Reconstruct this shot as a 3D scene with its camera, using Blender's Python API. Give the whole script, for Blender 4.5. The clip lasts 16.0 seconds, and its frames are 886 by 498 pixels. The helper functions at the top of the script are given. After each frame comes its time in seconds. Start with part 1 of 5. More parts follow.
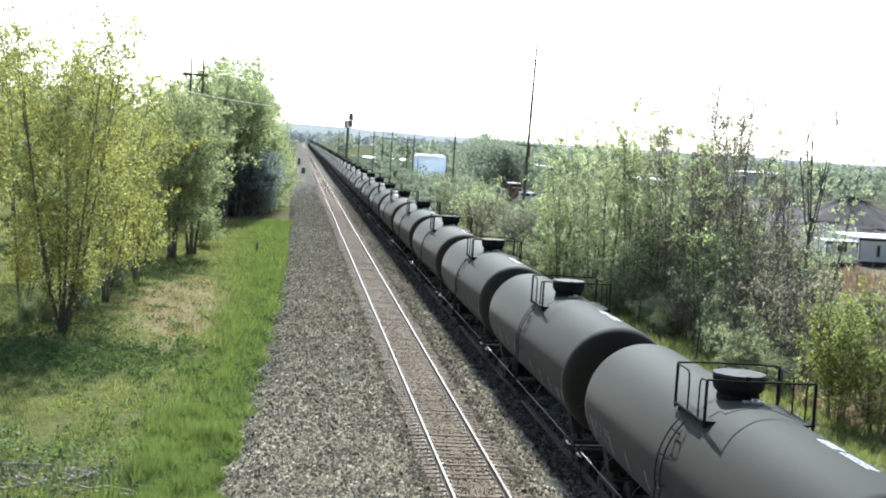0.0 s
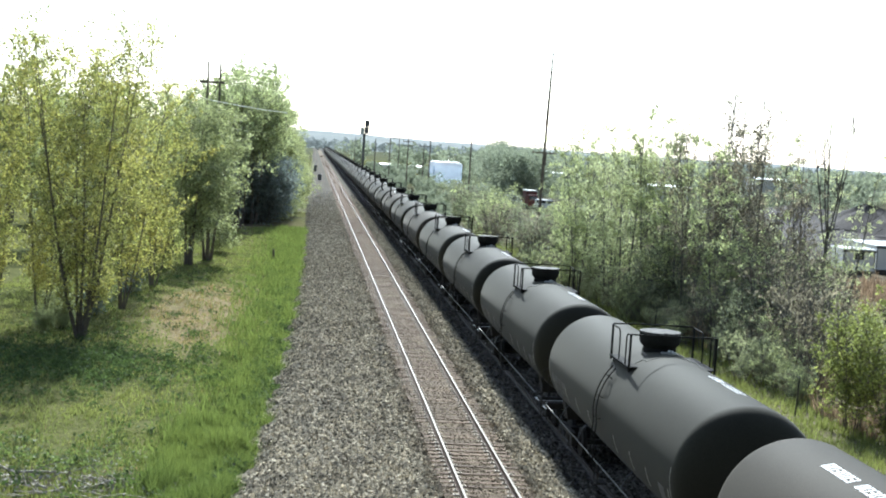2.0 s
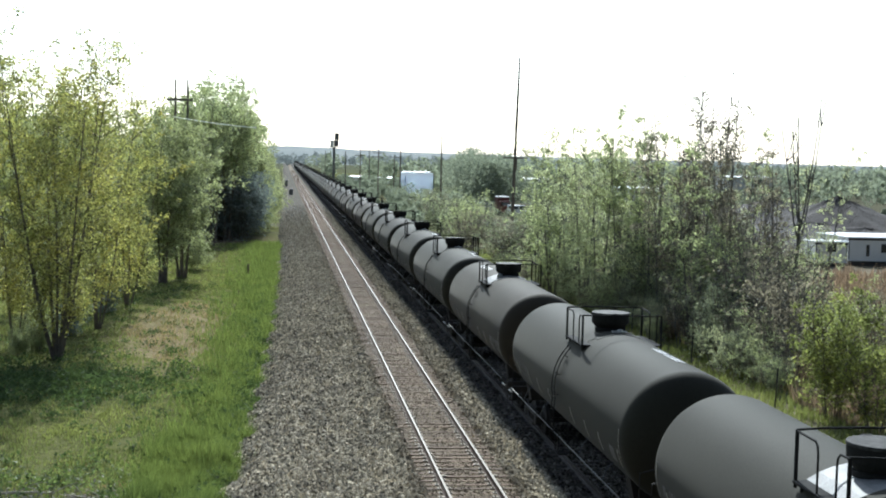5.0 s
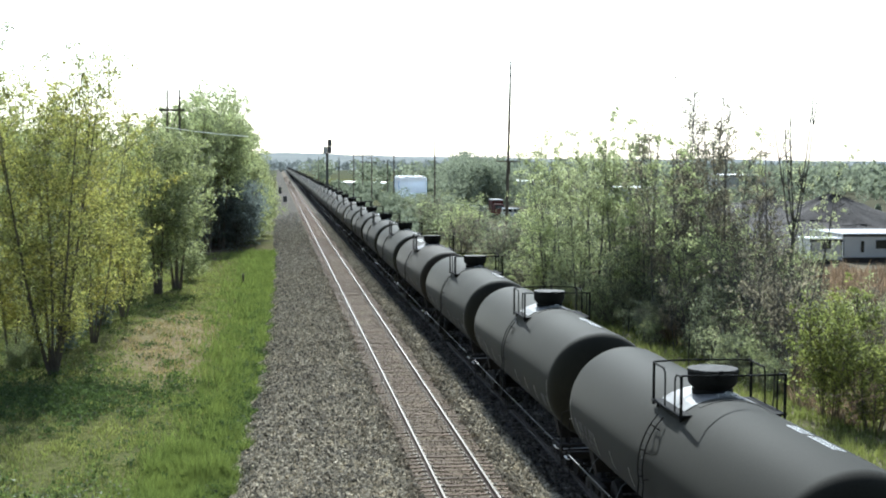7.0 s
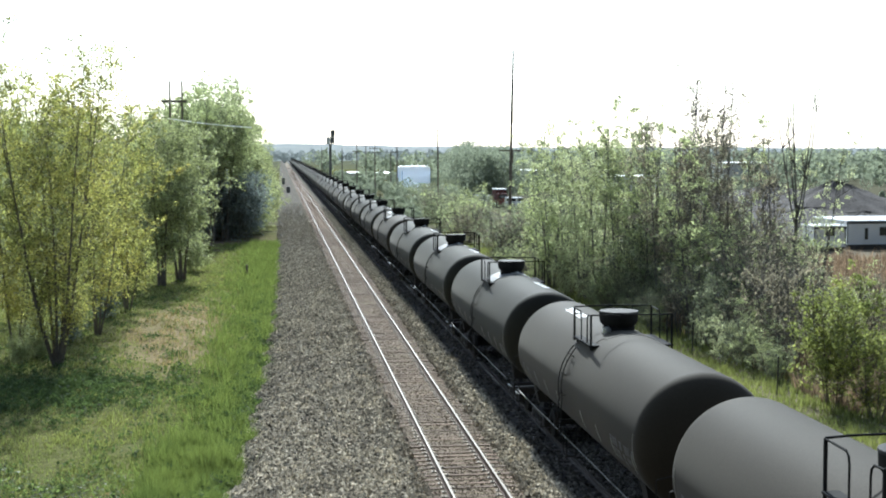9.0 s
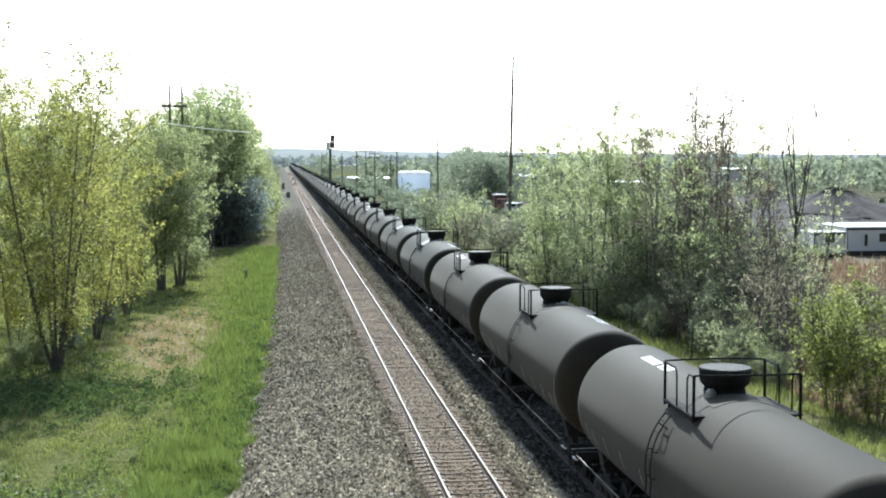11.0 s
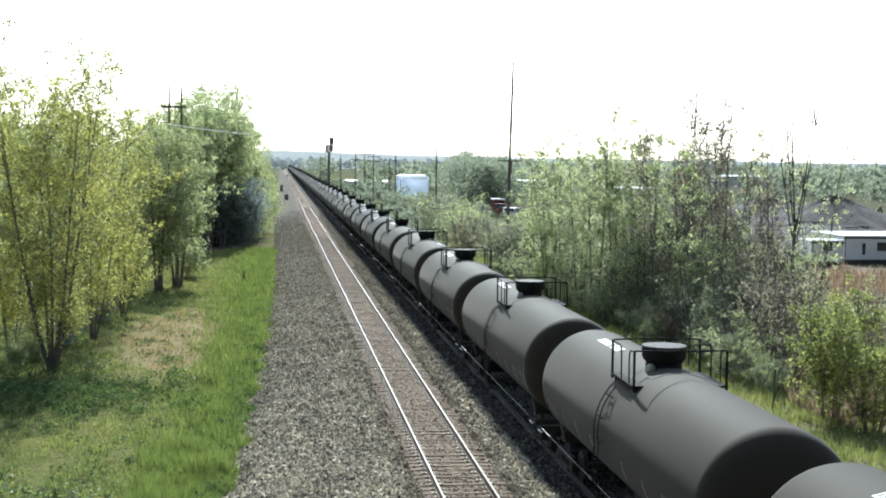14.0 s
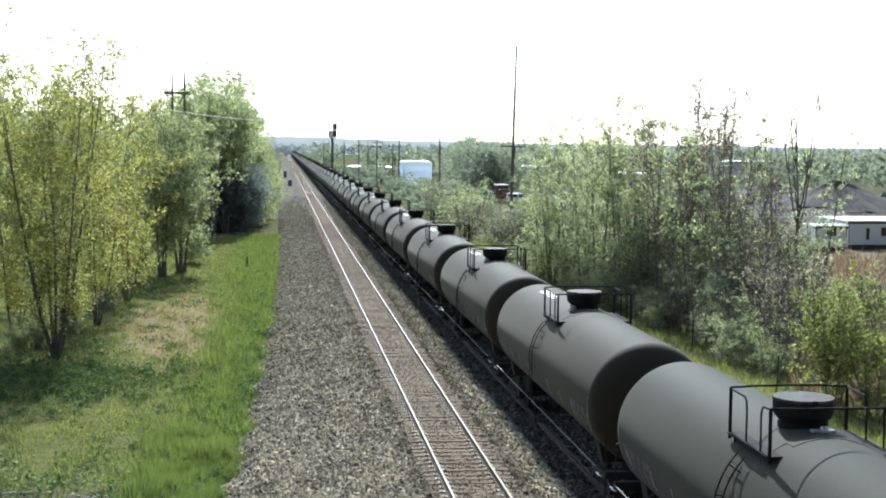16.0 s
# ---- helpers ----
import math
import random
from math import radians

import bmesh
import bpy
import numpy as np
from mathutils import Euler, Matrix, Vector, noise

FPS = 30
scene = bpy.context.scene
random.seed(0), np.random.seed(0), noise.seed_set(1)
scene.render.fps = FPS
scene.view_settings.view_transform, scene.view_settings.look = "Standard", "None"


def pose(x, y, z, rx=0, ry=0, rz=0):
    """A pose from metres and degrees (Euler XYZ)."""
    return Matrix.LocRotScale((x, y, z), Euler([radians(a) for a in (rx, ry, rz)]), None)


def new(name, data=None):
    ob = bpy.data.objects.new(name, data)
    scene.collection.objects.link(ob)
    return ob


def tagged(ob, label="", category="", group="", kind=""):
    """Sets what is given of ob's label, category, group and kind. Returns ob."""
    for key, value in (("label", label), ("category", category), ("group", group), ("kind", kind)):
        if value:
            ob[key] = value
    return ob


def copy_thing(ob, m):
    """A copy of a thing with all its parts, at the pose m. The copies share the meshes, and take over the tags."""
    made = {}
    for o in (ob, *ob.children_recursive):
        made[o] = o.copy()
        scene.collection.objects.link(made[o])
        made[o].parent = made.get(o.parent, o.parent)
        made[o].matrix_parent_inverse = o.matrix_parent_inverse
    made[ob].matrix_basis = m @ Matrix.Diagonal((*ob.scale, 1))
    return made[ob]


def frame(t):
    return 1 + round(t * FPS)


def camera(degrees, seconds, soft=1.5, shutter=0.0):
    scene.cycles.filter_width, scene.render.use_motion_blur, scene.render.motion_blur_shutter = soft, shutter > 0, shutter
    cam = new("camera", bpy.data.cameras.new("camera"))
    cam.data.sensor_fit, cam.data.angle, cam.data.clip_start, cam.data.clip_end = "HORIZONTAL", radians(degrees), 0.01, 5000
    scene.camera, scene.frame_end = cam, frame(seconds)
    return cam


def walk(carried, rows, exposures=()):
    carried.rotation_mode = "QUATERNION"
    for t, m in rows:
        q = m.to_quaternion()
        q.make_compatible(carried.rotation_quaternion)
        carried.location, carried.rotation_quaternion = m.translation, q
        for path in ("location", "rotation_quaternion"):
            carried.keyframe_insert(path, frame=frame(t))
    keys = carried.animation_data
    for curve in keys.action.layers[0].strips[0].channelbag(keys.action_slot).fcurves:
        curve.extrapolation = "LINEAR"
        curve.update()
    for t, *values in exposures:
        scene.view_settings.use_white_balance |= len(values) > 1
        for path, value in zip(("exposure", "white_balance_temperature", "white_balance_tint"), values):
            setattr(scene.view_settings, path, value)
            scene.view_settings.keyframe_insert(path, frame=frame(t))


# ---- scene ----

# ---------------------------------------------------------------- camera
# World: rail heads of the free track at z = 0, its centre line at x = 0, the line runs along +y.
cam = camera(35.9, 16.0, soft=1.95)
PATH = [
    (0.0, pose(-5.304, -0.036, 9.153, 85.535, -3.524, -6.061)),
    (0.5, pose(-5.309, -0.040, 9.128, 85.297, -3.321, -6.009)),
    (1.0, pose(-5.269, -0.026, 9.220, 84.864, -3.467, -5.777)),
    (1.5, pose(-5.316, -0.034, 9.157, 86.255, -3.454, -5.475)),
    (2.0, pose(-5.296, -0.032, 9.222, 85.773, -3.585, -5.382)),
    (2.5, pose(-5.293, -0.054, 9.201, 86.296, -2.935, -5.899)),
    (3.0, pose(-5.372, -0.079, 9.056, 86.063, -3.279, -5.784)),
    (3.5, pose(-5.279, -0.031, 9.177, 85.764, -3.868, -5.137)),
    (4.0, pose(-5.224, 0.019, 9.293, 85.894, -3.305, -5.174)),
    (4.5, pose(-5.213, 0.011, 9.339, 87.052, -0.801, -6.881)),
    (5.0, pose(-5.347, -0.094, 9.027, 86.252, -1.395, -6.631)),
    (5.2, pose(-5.314, -0.060, 9.141, 86.004, -1.049, -6.595)),
    (7.5, pose(-5.315, -0.028, 9.191, 86.430, 0.131, -6.928)),
    (8.0, pose(-5.318, -0.038, 9.175, 86.210, 0.598, -6.945)),
    (8.5, pose(-5.291, -0.035, 9.183, 86.098, 0.393, -6.813)),
    (9.0, pose(-5.272, -0.035, 9.182, 85.967, 0.143, -6.767)),
    (9.2, pose(-5.288, -0.036, 9.187, 85.840, 0.056, -6.700)),
    (11.3, pose(-5.250, 0.028, 9.184, 86.210, -0.005, -6.778)),
    (11.5, pose(-5.265, 0.049, 9.187, 86.061, -0.081, -6.721)),
    (12.0, pose(-5.250, 0.071, 9.185, 85.949, -0.230, -6.669)),
    (12.5, pose(-5.252, 0.053, 9.187, 85.858, -0.325, -6.672)),
    (13.0, pose(-5.258, 0.084, 9.189, 85.570, -0.771, -6.476)),
    (13.5, pose(-5.275, 0.056, 9.175, 85.720, -0.362, -6.645)),
    (14.0, pose(-5.281, 0.040, 9.160, 86.360, -0.677, -6.828)),
    (14.5, pose(-5.282, 0.053, 9.179, 86.448, -0.938, -6.748)),
    (15.0, pose(-5.268, 0.072, 9.193, 86.286, -1.050, -6.713)),
    (15.5, pose(-5.267, 0.064, 9.172, 86.171, -0.810, -6.708)),
    (16.0, pose(-5.251, 0.062, 9.169, 85.759, -0.566, -6.679))
]
# the clip's camera brightens and darkens a little on the way
EXPOSURES = [(t, stops, 5580, 4) for t, stops in ((0.0, 1.28), (1.0, 1.34), (2.5, 1.1), (4.0, 1.06), (5.0, 0.72), (7.5, 0.9), (9.0, 0.98), (11.5, 1.16), (13.5, 1.15), (16.0, 1.08))]
walk(cam, PATH, EXPOSURES)

# ---------------------------------------------------------------- light
SUN_EL, SUN_AZ = radians(37), radians(4)      # azimuth clockwise from +y
world = bpy.data.worlds.new("sky")
scene.world = world
world.use_nodes = True
wn = world.node_tree
sky = wn.nodes.new("ShaderNodeTexSky")
sky.sky_type = "NISHITA"
sky.sun_disc = False
sky.sun_elevation, sky.sun_rotation = SUN_EL, SUN_AZ
sky.air_density, sky.dust_density, sky.ozone_density = 1.0, 1.2, 1.2
haze = wn.nodes.new("ShaderNodeHueSaturation")      # hazy day: the blue is washed out
haze.inputs["Saturation"].default_value = 0.6
wn.links.new(sky.outputs[0], haze.inputs["Color"])
# haze scatters forwards: the sky fades smoothly with the angle from the sun
wtc = wn.nodes.new("ShaderNodeTexCoord")
wdot = wn.nodes.new("ShaderNodeVectorMath")
wdot.operation = "DOT_PRODUCT"
wdot.inputs[1].default_value = (math.sin(SUN_AZ) * math.cos(SUN_EL), math.cos(SUN_AZ) * math.cos(SUN_EL), math.sin(SUN_EL))
wn.links.new(wtc.outputs["Generated"], wdot.inputs[0])
wfade = wn.nodes.new("ShaderNodeMapRange")
wfade.interpolation_type = "SMOOTHSTEP"
wfade.inputs[1].default_value, wfade.inputs[2].default_value = -0.9, 0.85
wfade.inputs[3].default_value, wfade.inputs[4].default_value = 0.06, 1.0
wn.links.new(wdot.outputs["Value"], wfade.inputs[0])
wmul = wn.nodes.new("ShaderNodeVectorMath")
wmul.operation = "SCALE"
wn.links.new(haze.outputs[0], wmul.inputs[0])
wn.links.new(wfade.outputs[0], wmul.inputs["Scale"])
wn.links.new(wmul.outputs[0], wn.nodes["Background"].inputs[0])
wn.nodes["Background"].inputs[1].default_value = 0.125
sun = new("sun", bpy.data.lights.new("sun", "SUN"))
sun.data.energy, sun.data.angle, sun.data.color = 4.1, radians(0.6), (1.0, 0.95, 0.86)
way = Vector((math.sin(SUN_AZ) * math.cos(SUN_EL), math.cos(SUN_AZ) * math.cos(SUN_EL), math.sin(SUN_EL)))
sun.rotation_mode = "QUATERNION"
sun.rotation_quaternion = way.to_track_quat("Z", "Y")

# ---------------------------------------------------------------- materials
RNG = np.random.default_rng(7)


def lin(v):
    return (*v, 1.0)


def surf(name, a, b, scale=3.0, rough=0.7, metal=0.0, bump=0.0, bscale=40.0, fine=None, rnd=0.0, island=0.0,
         through_light=None, spec=0.5, detail=6.0, stretch=(1, 1, 1), dust=0.0):
    """Principled surface: two colours mixed by a large noise, a fine grain, relief, variation from piece to piece."""
    m = bpy.data.materials.new(name)
    m.use_nodes = True
    nt = m.node_tree
    N, L = nt.nodes, nt.links
    p = N["Principled BSDF"]
    tc = N.new("ShaderNodeTexCoord")
    mp = N.new("ShaderNodeMapping")
    mp.inputs["Scale"].default_value = stretch
    L.new(tc.outputs["Object"], mp.inputs[0])
    n1 = N.new("ShaderNodeTexNoise")
    n1.inputs["Scale"].default_value, n1.inputs["Detail"].default_value = scale, detail
    L.new(mp.outputs[0], n1.inputs["Vector"])
    ramp = N.new("ShaderNodeMapRange")
    ramp.inputs[1].default_value, ramp.inputs[2].default_value = 0.32, 0.68
    L.new(n1.outputs[0], ramp.inputs[0])
    mix = N.new("ShaderNodeMix")
    mix.data_type = "RGBA"
    mix.inputs[6].default_value, mix.inputs[7].default_value = lin(a), lin(b)
    L.new(ramp.outputs[0], mix.inputs[0])
    col = mix.outputs[2]
    hsv = N.new("ShaderNodeHueSaturation")
    L.new(col, hsv.inputs["Color"])
    n2 = N.new("ShaderNodeTexNoise")
    n2.inputs["Scale"].default_value, n2.inputs["Detail"].default_value = bscale, 3.0
    L.new(mp.outputs[0], n2.inputs["Vector"])
    val = N.new("ShaderNodeMapRange")
    f = 0.25 if fine is None else fine
    val.inputs[1].default_value, val.inputs[2].default_value = 0.3, 0.7
    val.inputs[3].default_value, val.inputs[4].default_value = 1 - f, 1 + f
    L.new(n2.outputs[0], val.inputs[0])
    out = val.outputs[0]
    for amount, node, sock in ((rnd, "ShaderNodeObjectInfo", "Random"), (island, "ShaderNodeNewGeometry", "Random Per Island")):
        if amount:
            src = N.new(node)
            mr = N.new("ShaderNodeMapRange")
            mr.inputs[3].default_value, mr.inputs[4].default_value = 1 - amount, 1 + amount
            L.new(src.outputs[sock], mr.inputs[0])
            mul = N.new("ShaderNodeMath")
            mul.operation = "MULTIPLY"
            L.new(out, mul.inputs[0])
            L.new(mr.outputs[0], mul.inputs[1])
            out = mul.outputs[0]
    L.new(out, hsv.inputs["Value"])
    L.new(hsv.outputs[0], p.inputs["Base Color"])
    p.inputs["Roughness"].default_value, p.inputs["Metallic"].default_value = rough, metal
    p.inputs["Specular IOR Level"].default_value = spec
    # fine dust catches the light at a glancing angle
    p.inputs["Sheen Weight"].default_value, p.inputs["Sheen Roughness"].default_value = dust, 0.4
    p.inputs["Sheen Tint"].default_value = (0.9, 0.88, 0.82, 1.0)
    if bump:
        bp = N.new("ShaderNodeBump")
        bp.inputs["Strength"].default_value, bp.inputs["Distance"].default_value = 1.0, bump
        L.new(n2.outputs[0], bp.inputs["Height"])
        L.new(bp.outputs[0], p.inputs["Normal"])
    if through_light:
        tr = N.new("ShaderNodeBsdfTranslucent")
        tm = N.new("ShaderNodeMix")
        tm.data_type, tm.blend_type = "RGBA", "MULTIPLY"
        tm.inputs[0].default_value = 1.0
        tm.inputs[7].default_value = lin(through_light)
        L.new(hsv.outputs[0], tm.inputs[6])
        L.new(tm.outputs[2], tr.inputs[0])
        ms = N.new("ShaderNodeAddShader")
        L.new(p.outputs[0], ms.inputs[0])
        L.new(tr.outputs[0], ms.inputs[1])
        L.new(ms.outputs[0], N["Material Output"].inputs[0])
    return m


LEAF = (1.3, 1.36, 1.08)
M_LEAF_GOLD = surf("leaf_gold", (0.26, 0.232, 0.085), (0.165, 0.182, 0.09), 0.5, 0.6, island=0.55, fine=0.1, through_light=(0.94, 0.98, 0.62), spec=0.05)
M_LEAF_WILLOW = surf("leaf_willow", (0.19, 0.2, 0.116), (0.146, 0.156, 0.095), 0.4, 0.6, island=0.45, fine=0.1, through_light=(1.15, 1.2, 0.9), spec=0.05)
M_LEAF_GREEN = surf("leaf_green", (0.208, 0.22, 0.126), (0.156, 0.17, 0.102), 0.4, 0.6, island=0.45, fine=0.1, through_light=LEAF, spec=0.05)
M_LEAF_DARK = surf("leaf_dark", (0.138, 0.144, 0.1), (0.105, 0.112, 0.08), 0.6, 0.6, island=0.55, fine=0.1, through_light=LEAF, spec=0.05)
M_LEAF_LIME = surf("leaf_lime", (0.145, 0.15, 0.052), (0.096, 0.108, 0.042), 0.5, 0.6, island=0.5, fine=0.1, through_light=LEAF, spec=0.05)
# leaf colour dulled to imitate the hazy shade under the trees
M_LEAF_SHADE = surf("leaf_shade", (0.125, 0.14, 0.125), (0.1, 0.113, 0.103), 0.3, 0.7, island=0.3, fine=0.1, spec=0.05, through_light=(0.9, 0.95, 0.95))
# far foliage and hills: distance haze put into paler, bluer colours
M_LEAF_FAR = surf("leaf_far_hazed", (0.172, 0.184, 0.144), (0.14, 0.152, 0.118), 0.05, 0.8, island=0.2, fine=0.1, through_light=(0.95, 1.0, 0.88), spec=0.05)
M_LEAF_RIDGE = surf("leaf_ridge_hazed", (0.20, 0.22, 0.213), (0.165, 0.183, 0.178), 0.01, 0.9, island=0.15, fine=0.1, through_light=(0.7, 0.7, 0.7), spec=0.05)
M_LEAF_PALE = surf("leaf_pale", (0.266, 0.272, 0.178), (0.198, 0.206, 0.14), 0.4, 0.6, island=0.4, fine=0.1, through_light=LEAF, spec=0.05)
M_LEAF_BROWN = surf("leaf_brown", (0.15, 0.14, 0.108), (0.115, 0.108, 0.086), 0.5, 0.7, island=0.5, fine=0.1, through_light=(1.1, 1.05, 0.9), spec=0.05)
M_BARK = surf("bark", (0.18, 0.158, 0.13), (0.115, 0.10, 0.085), 3.0, 0.9, bump=0.01, bscale=25, spec=0.1)
M_STEM = surf("scrub_stem", (0.17, 0.158, 0.145), (0.12, 0.112, 0.104), 3.0, 0.9, spec=0.2)
M_GRASS = surf("grass_blade", (0.126, 0.134, 0.056), (0.094, 0.106, 0.047), 0.25, 0.7, island=0.35, fine=0.1, through_light=(1.0, 1.03, 0.65), spec=0.04)
M_GRASS_TALL = surf("tall_grass_blade", (0.098, 0.118, 0.046), (0.072, 0.092, 0.038), 0.3, 0.7, island=0.35, fine=0.1, through_light=(1.0, 1.05, 0.6), spec=0.04)
M_WEED = surf("weed_leaf", (0.058, 0.076, 0.038), (0.042, 0.057, 0.03), 0.4, 0.7, island=0.35, through_light=(0.8, 0.9, 0.5), spec=0.03)
M_WEED_DRY = surf("dry_weed", (0.19, 0.152, 0.115), (0.135, 0.11, 0.085), 0.5, 0.8, island=0.4, through_light=(0.7, 0.62, 0.5), spec=0.1)
M_DEADWOOD = surf("bleached_wood", (0.46, 0.42, 0.36), (0.32, 0.29, 0.245), 3.0, 0.9, bump=0.004, bscale=30, spec=0.1)
M_BROADLEAF = surf("broad_weed", (0.09, 0.108, 0.048), (0.065, 0.08, 0.038), 0.5, 0.6, island=0.4, through_light=(0.9, 1.0, 0.6), spec=0.1)
M_STRAW = surf("straw", (0.25, 0.207, 0.132), (0.185, 0.158, 0.098), 0.5, 0.8, island=0.3, through_light=(0.6, 0.55, 0.35), spec=0.2)
def rusty_shaded(m):
    """Brown brake and rail dust along the tracks; the train's shadow deepened by colour."""
    nt = m.node_tree
    N, L = nt.nodes, nt.links
    hsv = [n for n in N if n.type == "HUE_SAT"][0]
    first = hsv.inputs["Color"].links[0].from_socket
    tc = N.new("ShaderNodeTexCoord")
    sp = N.new("ShaderNodeSeparateXYZ")
    L.new(tc.outputs["Object"], sp.inputs[0])
    ab = N.new("ShaderNodeMath")
    ab.operation = "ABSOLUTE"
    L.new(sp.outputs[0], ab.inputs[0])
    no = N.new("ShaderNodeTexNoise")
    no.inputs["Scale"].default_value, no.inputs["Detail"].default_value = 0.8, 5
    L.new(tc.outputs["Object"], no.inputs["Vector"])
    ad = N.new("ShaderNodeMath")
    ad.operation = "MULTIPLY_ADD"
    ad.inputs[1].default_value = 1.4
    L.new(no.outputs[0], ad.inputs[0])
    L.new(ab.outputs[0], ad.inputs[2])
    mr = N.new("ShaderNodeMapRange")
    mr.inputs[1].default_value, mr.inputs[2].default_value = 1.75, 2.4
    mr.inputs[3].default_value, mr.inputs[4].default_value = 0.85, 0.0
    L.new(ad.outputs[0], mr.inputs[0])
    mx = N.new("ShaderNodeMix")
    mx.data_type = "RGBA"
    L.new(mr.outputs[0], mx.inputs[0])
    L.new(first, mx.inputs[6])
    mx.inputs[7].default_value = lin((0.19, 0.153, 0.102))
    # train's shadow deepened: near-black band put into the colour along its track
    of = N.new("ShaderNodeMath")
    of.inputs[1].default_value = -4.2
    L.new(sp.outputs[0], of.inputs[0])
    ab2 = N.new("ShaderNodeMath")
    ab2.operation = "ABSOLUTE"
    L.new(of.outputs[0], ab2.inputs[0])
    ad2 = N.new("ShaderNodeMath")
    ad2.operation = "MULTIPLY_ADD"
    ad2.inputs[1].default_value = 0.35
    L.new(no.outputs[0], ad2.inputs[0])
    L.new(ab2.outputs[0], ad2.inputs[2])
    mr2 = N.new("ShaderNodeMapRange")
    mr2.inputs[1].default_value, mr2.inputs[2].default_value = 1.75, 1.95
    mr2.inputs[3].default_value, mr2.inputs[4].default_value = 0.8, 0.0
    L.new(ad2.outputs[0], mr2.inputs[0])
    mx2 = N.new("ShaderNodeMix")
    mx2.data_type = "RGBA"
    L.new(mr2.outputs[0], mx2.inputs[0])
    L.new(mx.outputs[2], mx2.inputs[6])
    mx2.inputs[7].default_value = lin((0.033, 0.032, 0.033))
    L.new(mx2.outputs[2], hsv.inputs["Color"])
    return m


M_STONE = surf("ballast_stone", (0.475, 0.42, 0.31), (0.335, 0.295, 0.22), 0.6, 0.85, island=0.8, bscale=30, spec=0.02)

rusty_shaded(M_STONE)
# bed coloured far darker than its stones for the shaded gaps between
M_BED = rusty_shaded(surf("ballast_bed", (0.118, 0.105, 0.083), (0.08, 0.072, 0.058), 0.35, 0.95, bump=0.05, bscale=10, fine=0.5, spec=0.04))
# ties below the train: its shadow put into a darker colour
M_TIE_DARK = surf("tie_in_shadow", (0.085, 0.07, 0.06), (0.06, 0.05, 0.045), 2.0, 0.9, bscale=22, stretch=(0.3, 2, 2), spec=0.2)
M_TIE = surf("tie_wood", (0.175, 0.118, 0.078), (0.115, 0.08, 0.055), 2.0, 0.9, bump=0.006, bscale=22, rnd=0.3, stretch=(0.3, 2, 2), spec=0.2)
M_RAIL_SIDE = surf("rail_rust", (0.17, 0.115, 0.08), (0.12, 0.08, 0.056), 4.0, 0.8, spec=0.2)
# rails below the train, darkened likewise for its shadow
M_RAIL_DARK = surf("rail_in_shadow", (0.05, 0.04, 0.034), (0.035, 0.028, 0.024), 4.0, 0.7, spec=0.2)
M_RAIL_TOP = surf("rail_polished", (0.043, 0.035, 0.026), (0.034, 0.028, 0.021), 3.0, 0.58, metal=1.0, fine=0.06)
M_PLATE = surf("plate_steel", (0.42, 0.37, 0.30), (0.30, 0.26, 0.21), 4.0, 0.8, metal=0.0, rnd=0.2, spec=0.1)
M_TANK = surf("tank_black_dusty", (0.037, 0.0355, 0.026), (0.028, 0.0268, 0.0198), 0.5, 0.72, bump=0.0006, bscale=55, fine=0.18, rnd=0.16, stretch=(1, 0.35, 1), spec=0.06, dust=0.1)
M_TANK_BROWN = surf("tank_brown_dust", (0.048, 0.0405, 0.029), (0.036, 0.0305, 0.0225), 0.5, 0.72, bump=0.0006, bscale=55, fine=0.18, stretch=(1, 0.35, 1), spec=0.06, dust=0.1)
M_STEEL_DARK = surf("black_steel", (0.020, 0.020, 0.019), (0.030, 0.029, 0.027), 4.0, 0.8, fine=0.2, spec=0.06)
M_UNDER = surf("underframe_grime", (0.02, 0.019, 0.018), (0.032, 0.029, 0.026), 3.0, 0.75, fine=0.3, spec=0.15)
M_LID = surf("lid_dusty", (0.06, 0.058, 0.053), (0.035, 0.034, 0.031), 5.0, 0.7, fine=0.35, bscale=9, spec=0.1)
M_PALE_PLATE = surf("pale_plate", (0.20, 0.20, 0.195), (0.14, 0.14, 0.135), 3.0, 0.6, metal=0.0, spec=0.3)
M_SILVER = surf("valve_silver", (0.5, 0.5, 0.48), (0.35, 0.35, 0.33), 8.0, 0.4, metal=0.7)
M_WHITE_MARK = surf("white_stencil", (0.8, 0.8, 0.78), (0.68, 0.68, 0.65), 6.0, 0.6, fine=0.1)
M_GREY_MARK = surf("faded_stencil", (0.13, 0.128, 0.12), (0.09, 0.088, 0.083), 3.0, 0.6, fine=0.2, spec=0.1)
M_REFLECT = surf("reflector_strip", (0.30, 0.29, 0.24), (0.22, 0.21, 0.17), 5.0, 0.5, fine=0.1, spec=0.2)
M_POLE = surf("weathered_pole", (0.20, 0.172, 0.145), (0.145, 0.125, 0.106), 1.5, 0.9, fine=0.2, stretch=(4, 4, 0.4), spec=0.2)
M_SIGNAL = surf("signal_dark", (0.13, 0.13, 0.128), (0.165, 0.163, 0.16), 3.0, 0.6)
M_GALV = surf("galvanised", (0.42, 0.43, 0.43), (0.33, 0.34, 0.34), 2.0, 0.5, metal=0.4)
M_WHITE = surf("white_panel", (0.78, 0.79, 0.8), (0.68, 0.69, 0.7), 0.4, 0.5, fine=0.05)
M_BLUEGREY = surf("bluegrey_fabric", (0.66, 0.69, 0.73), (0.59, 0.62, 0.66), 0.3, 0.6, fine=0.05, through_light=(0.85, 0.85, 0.85))
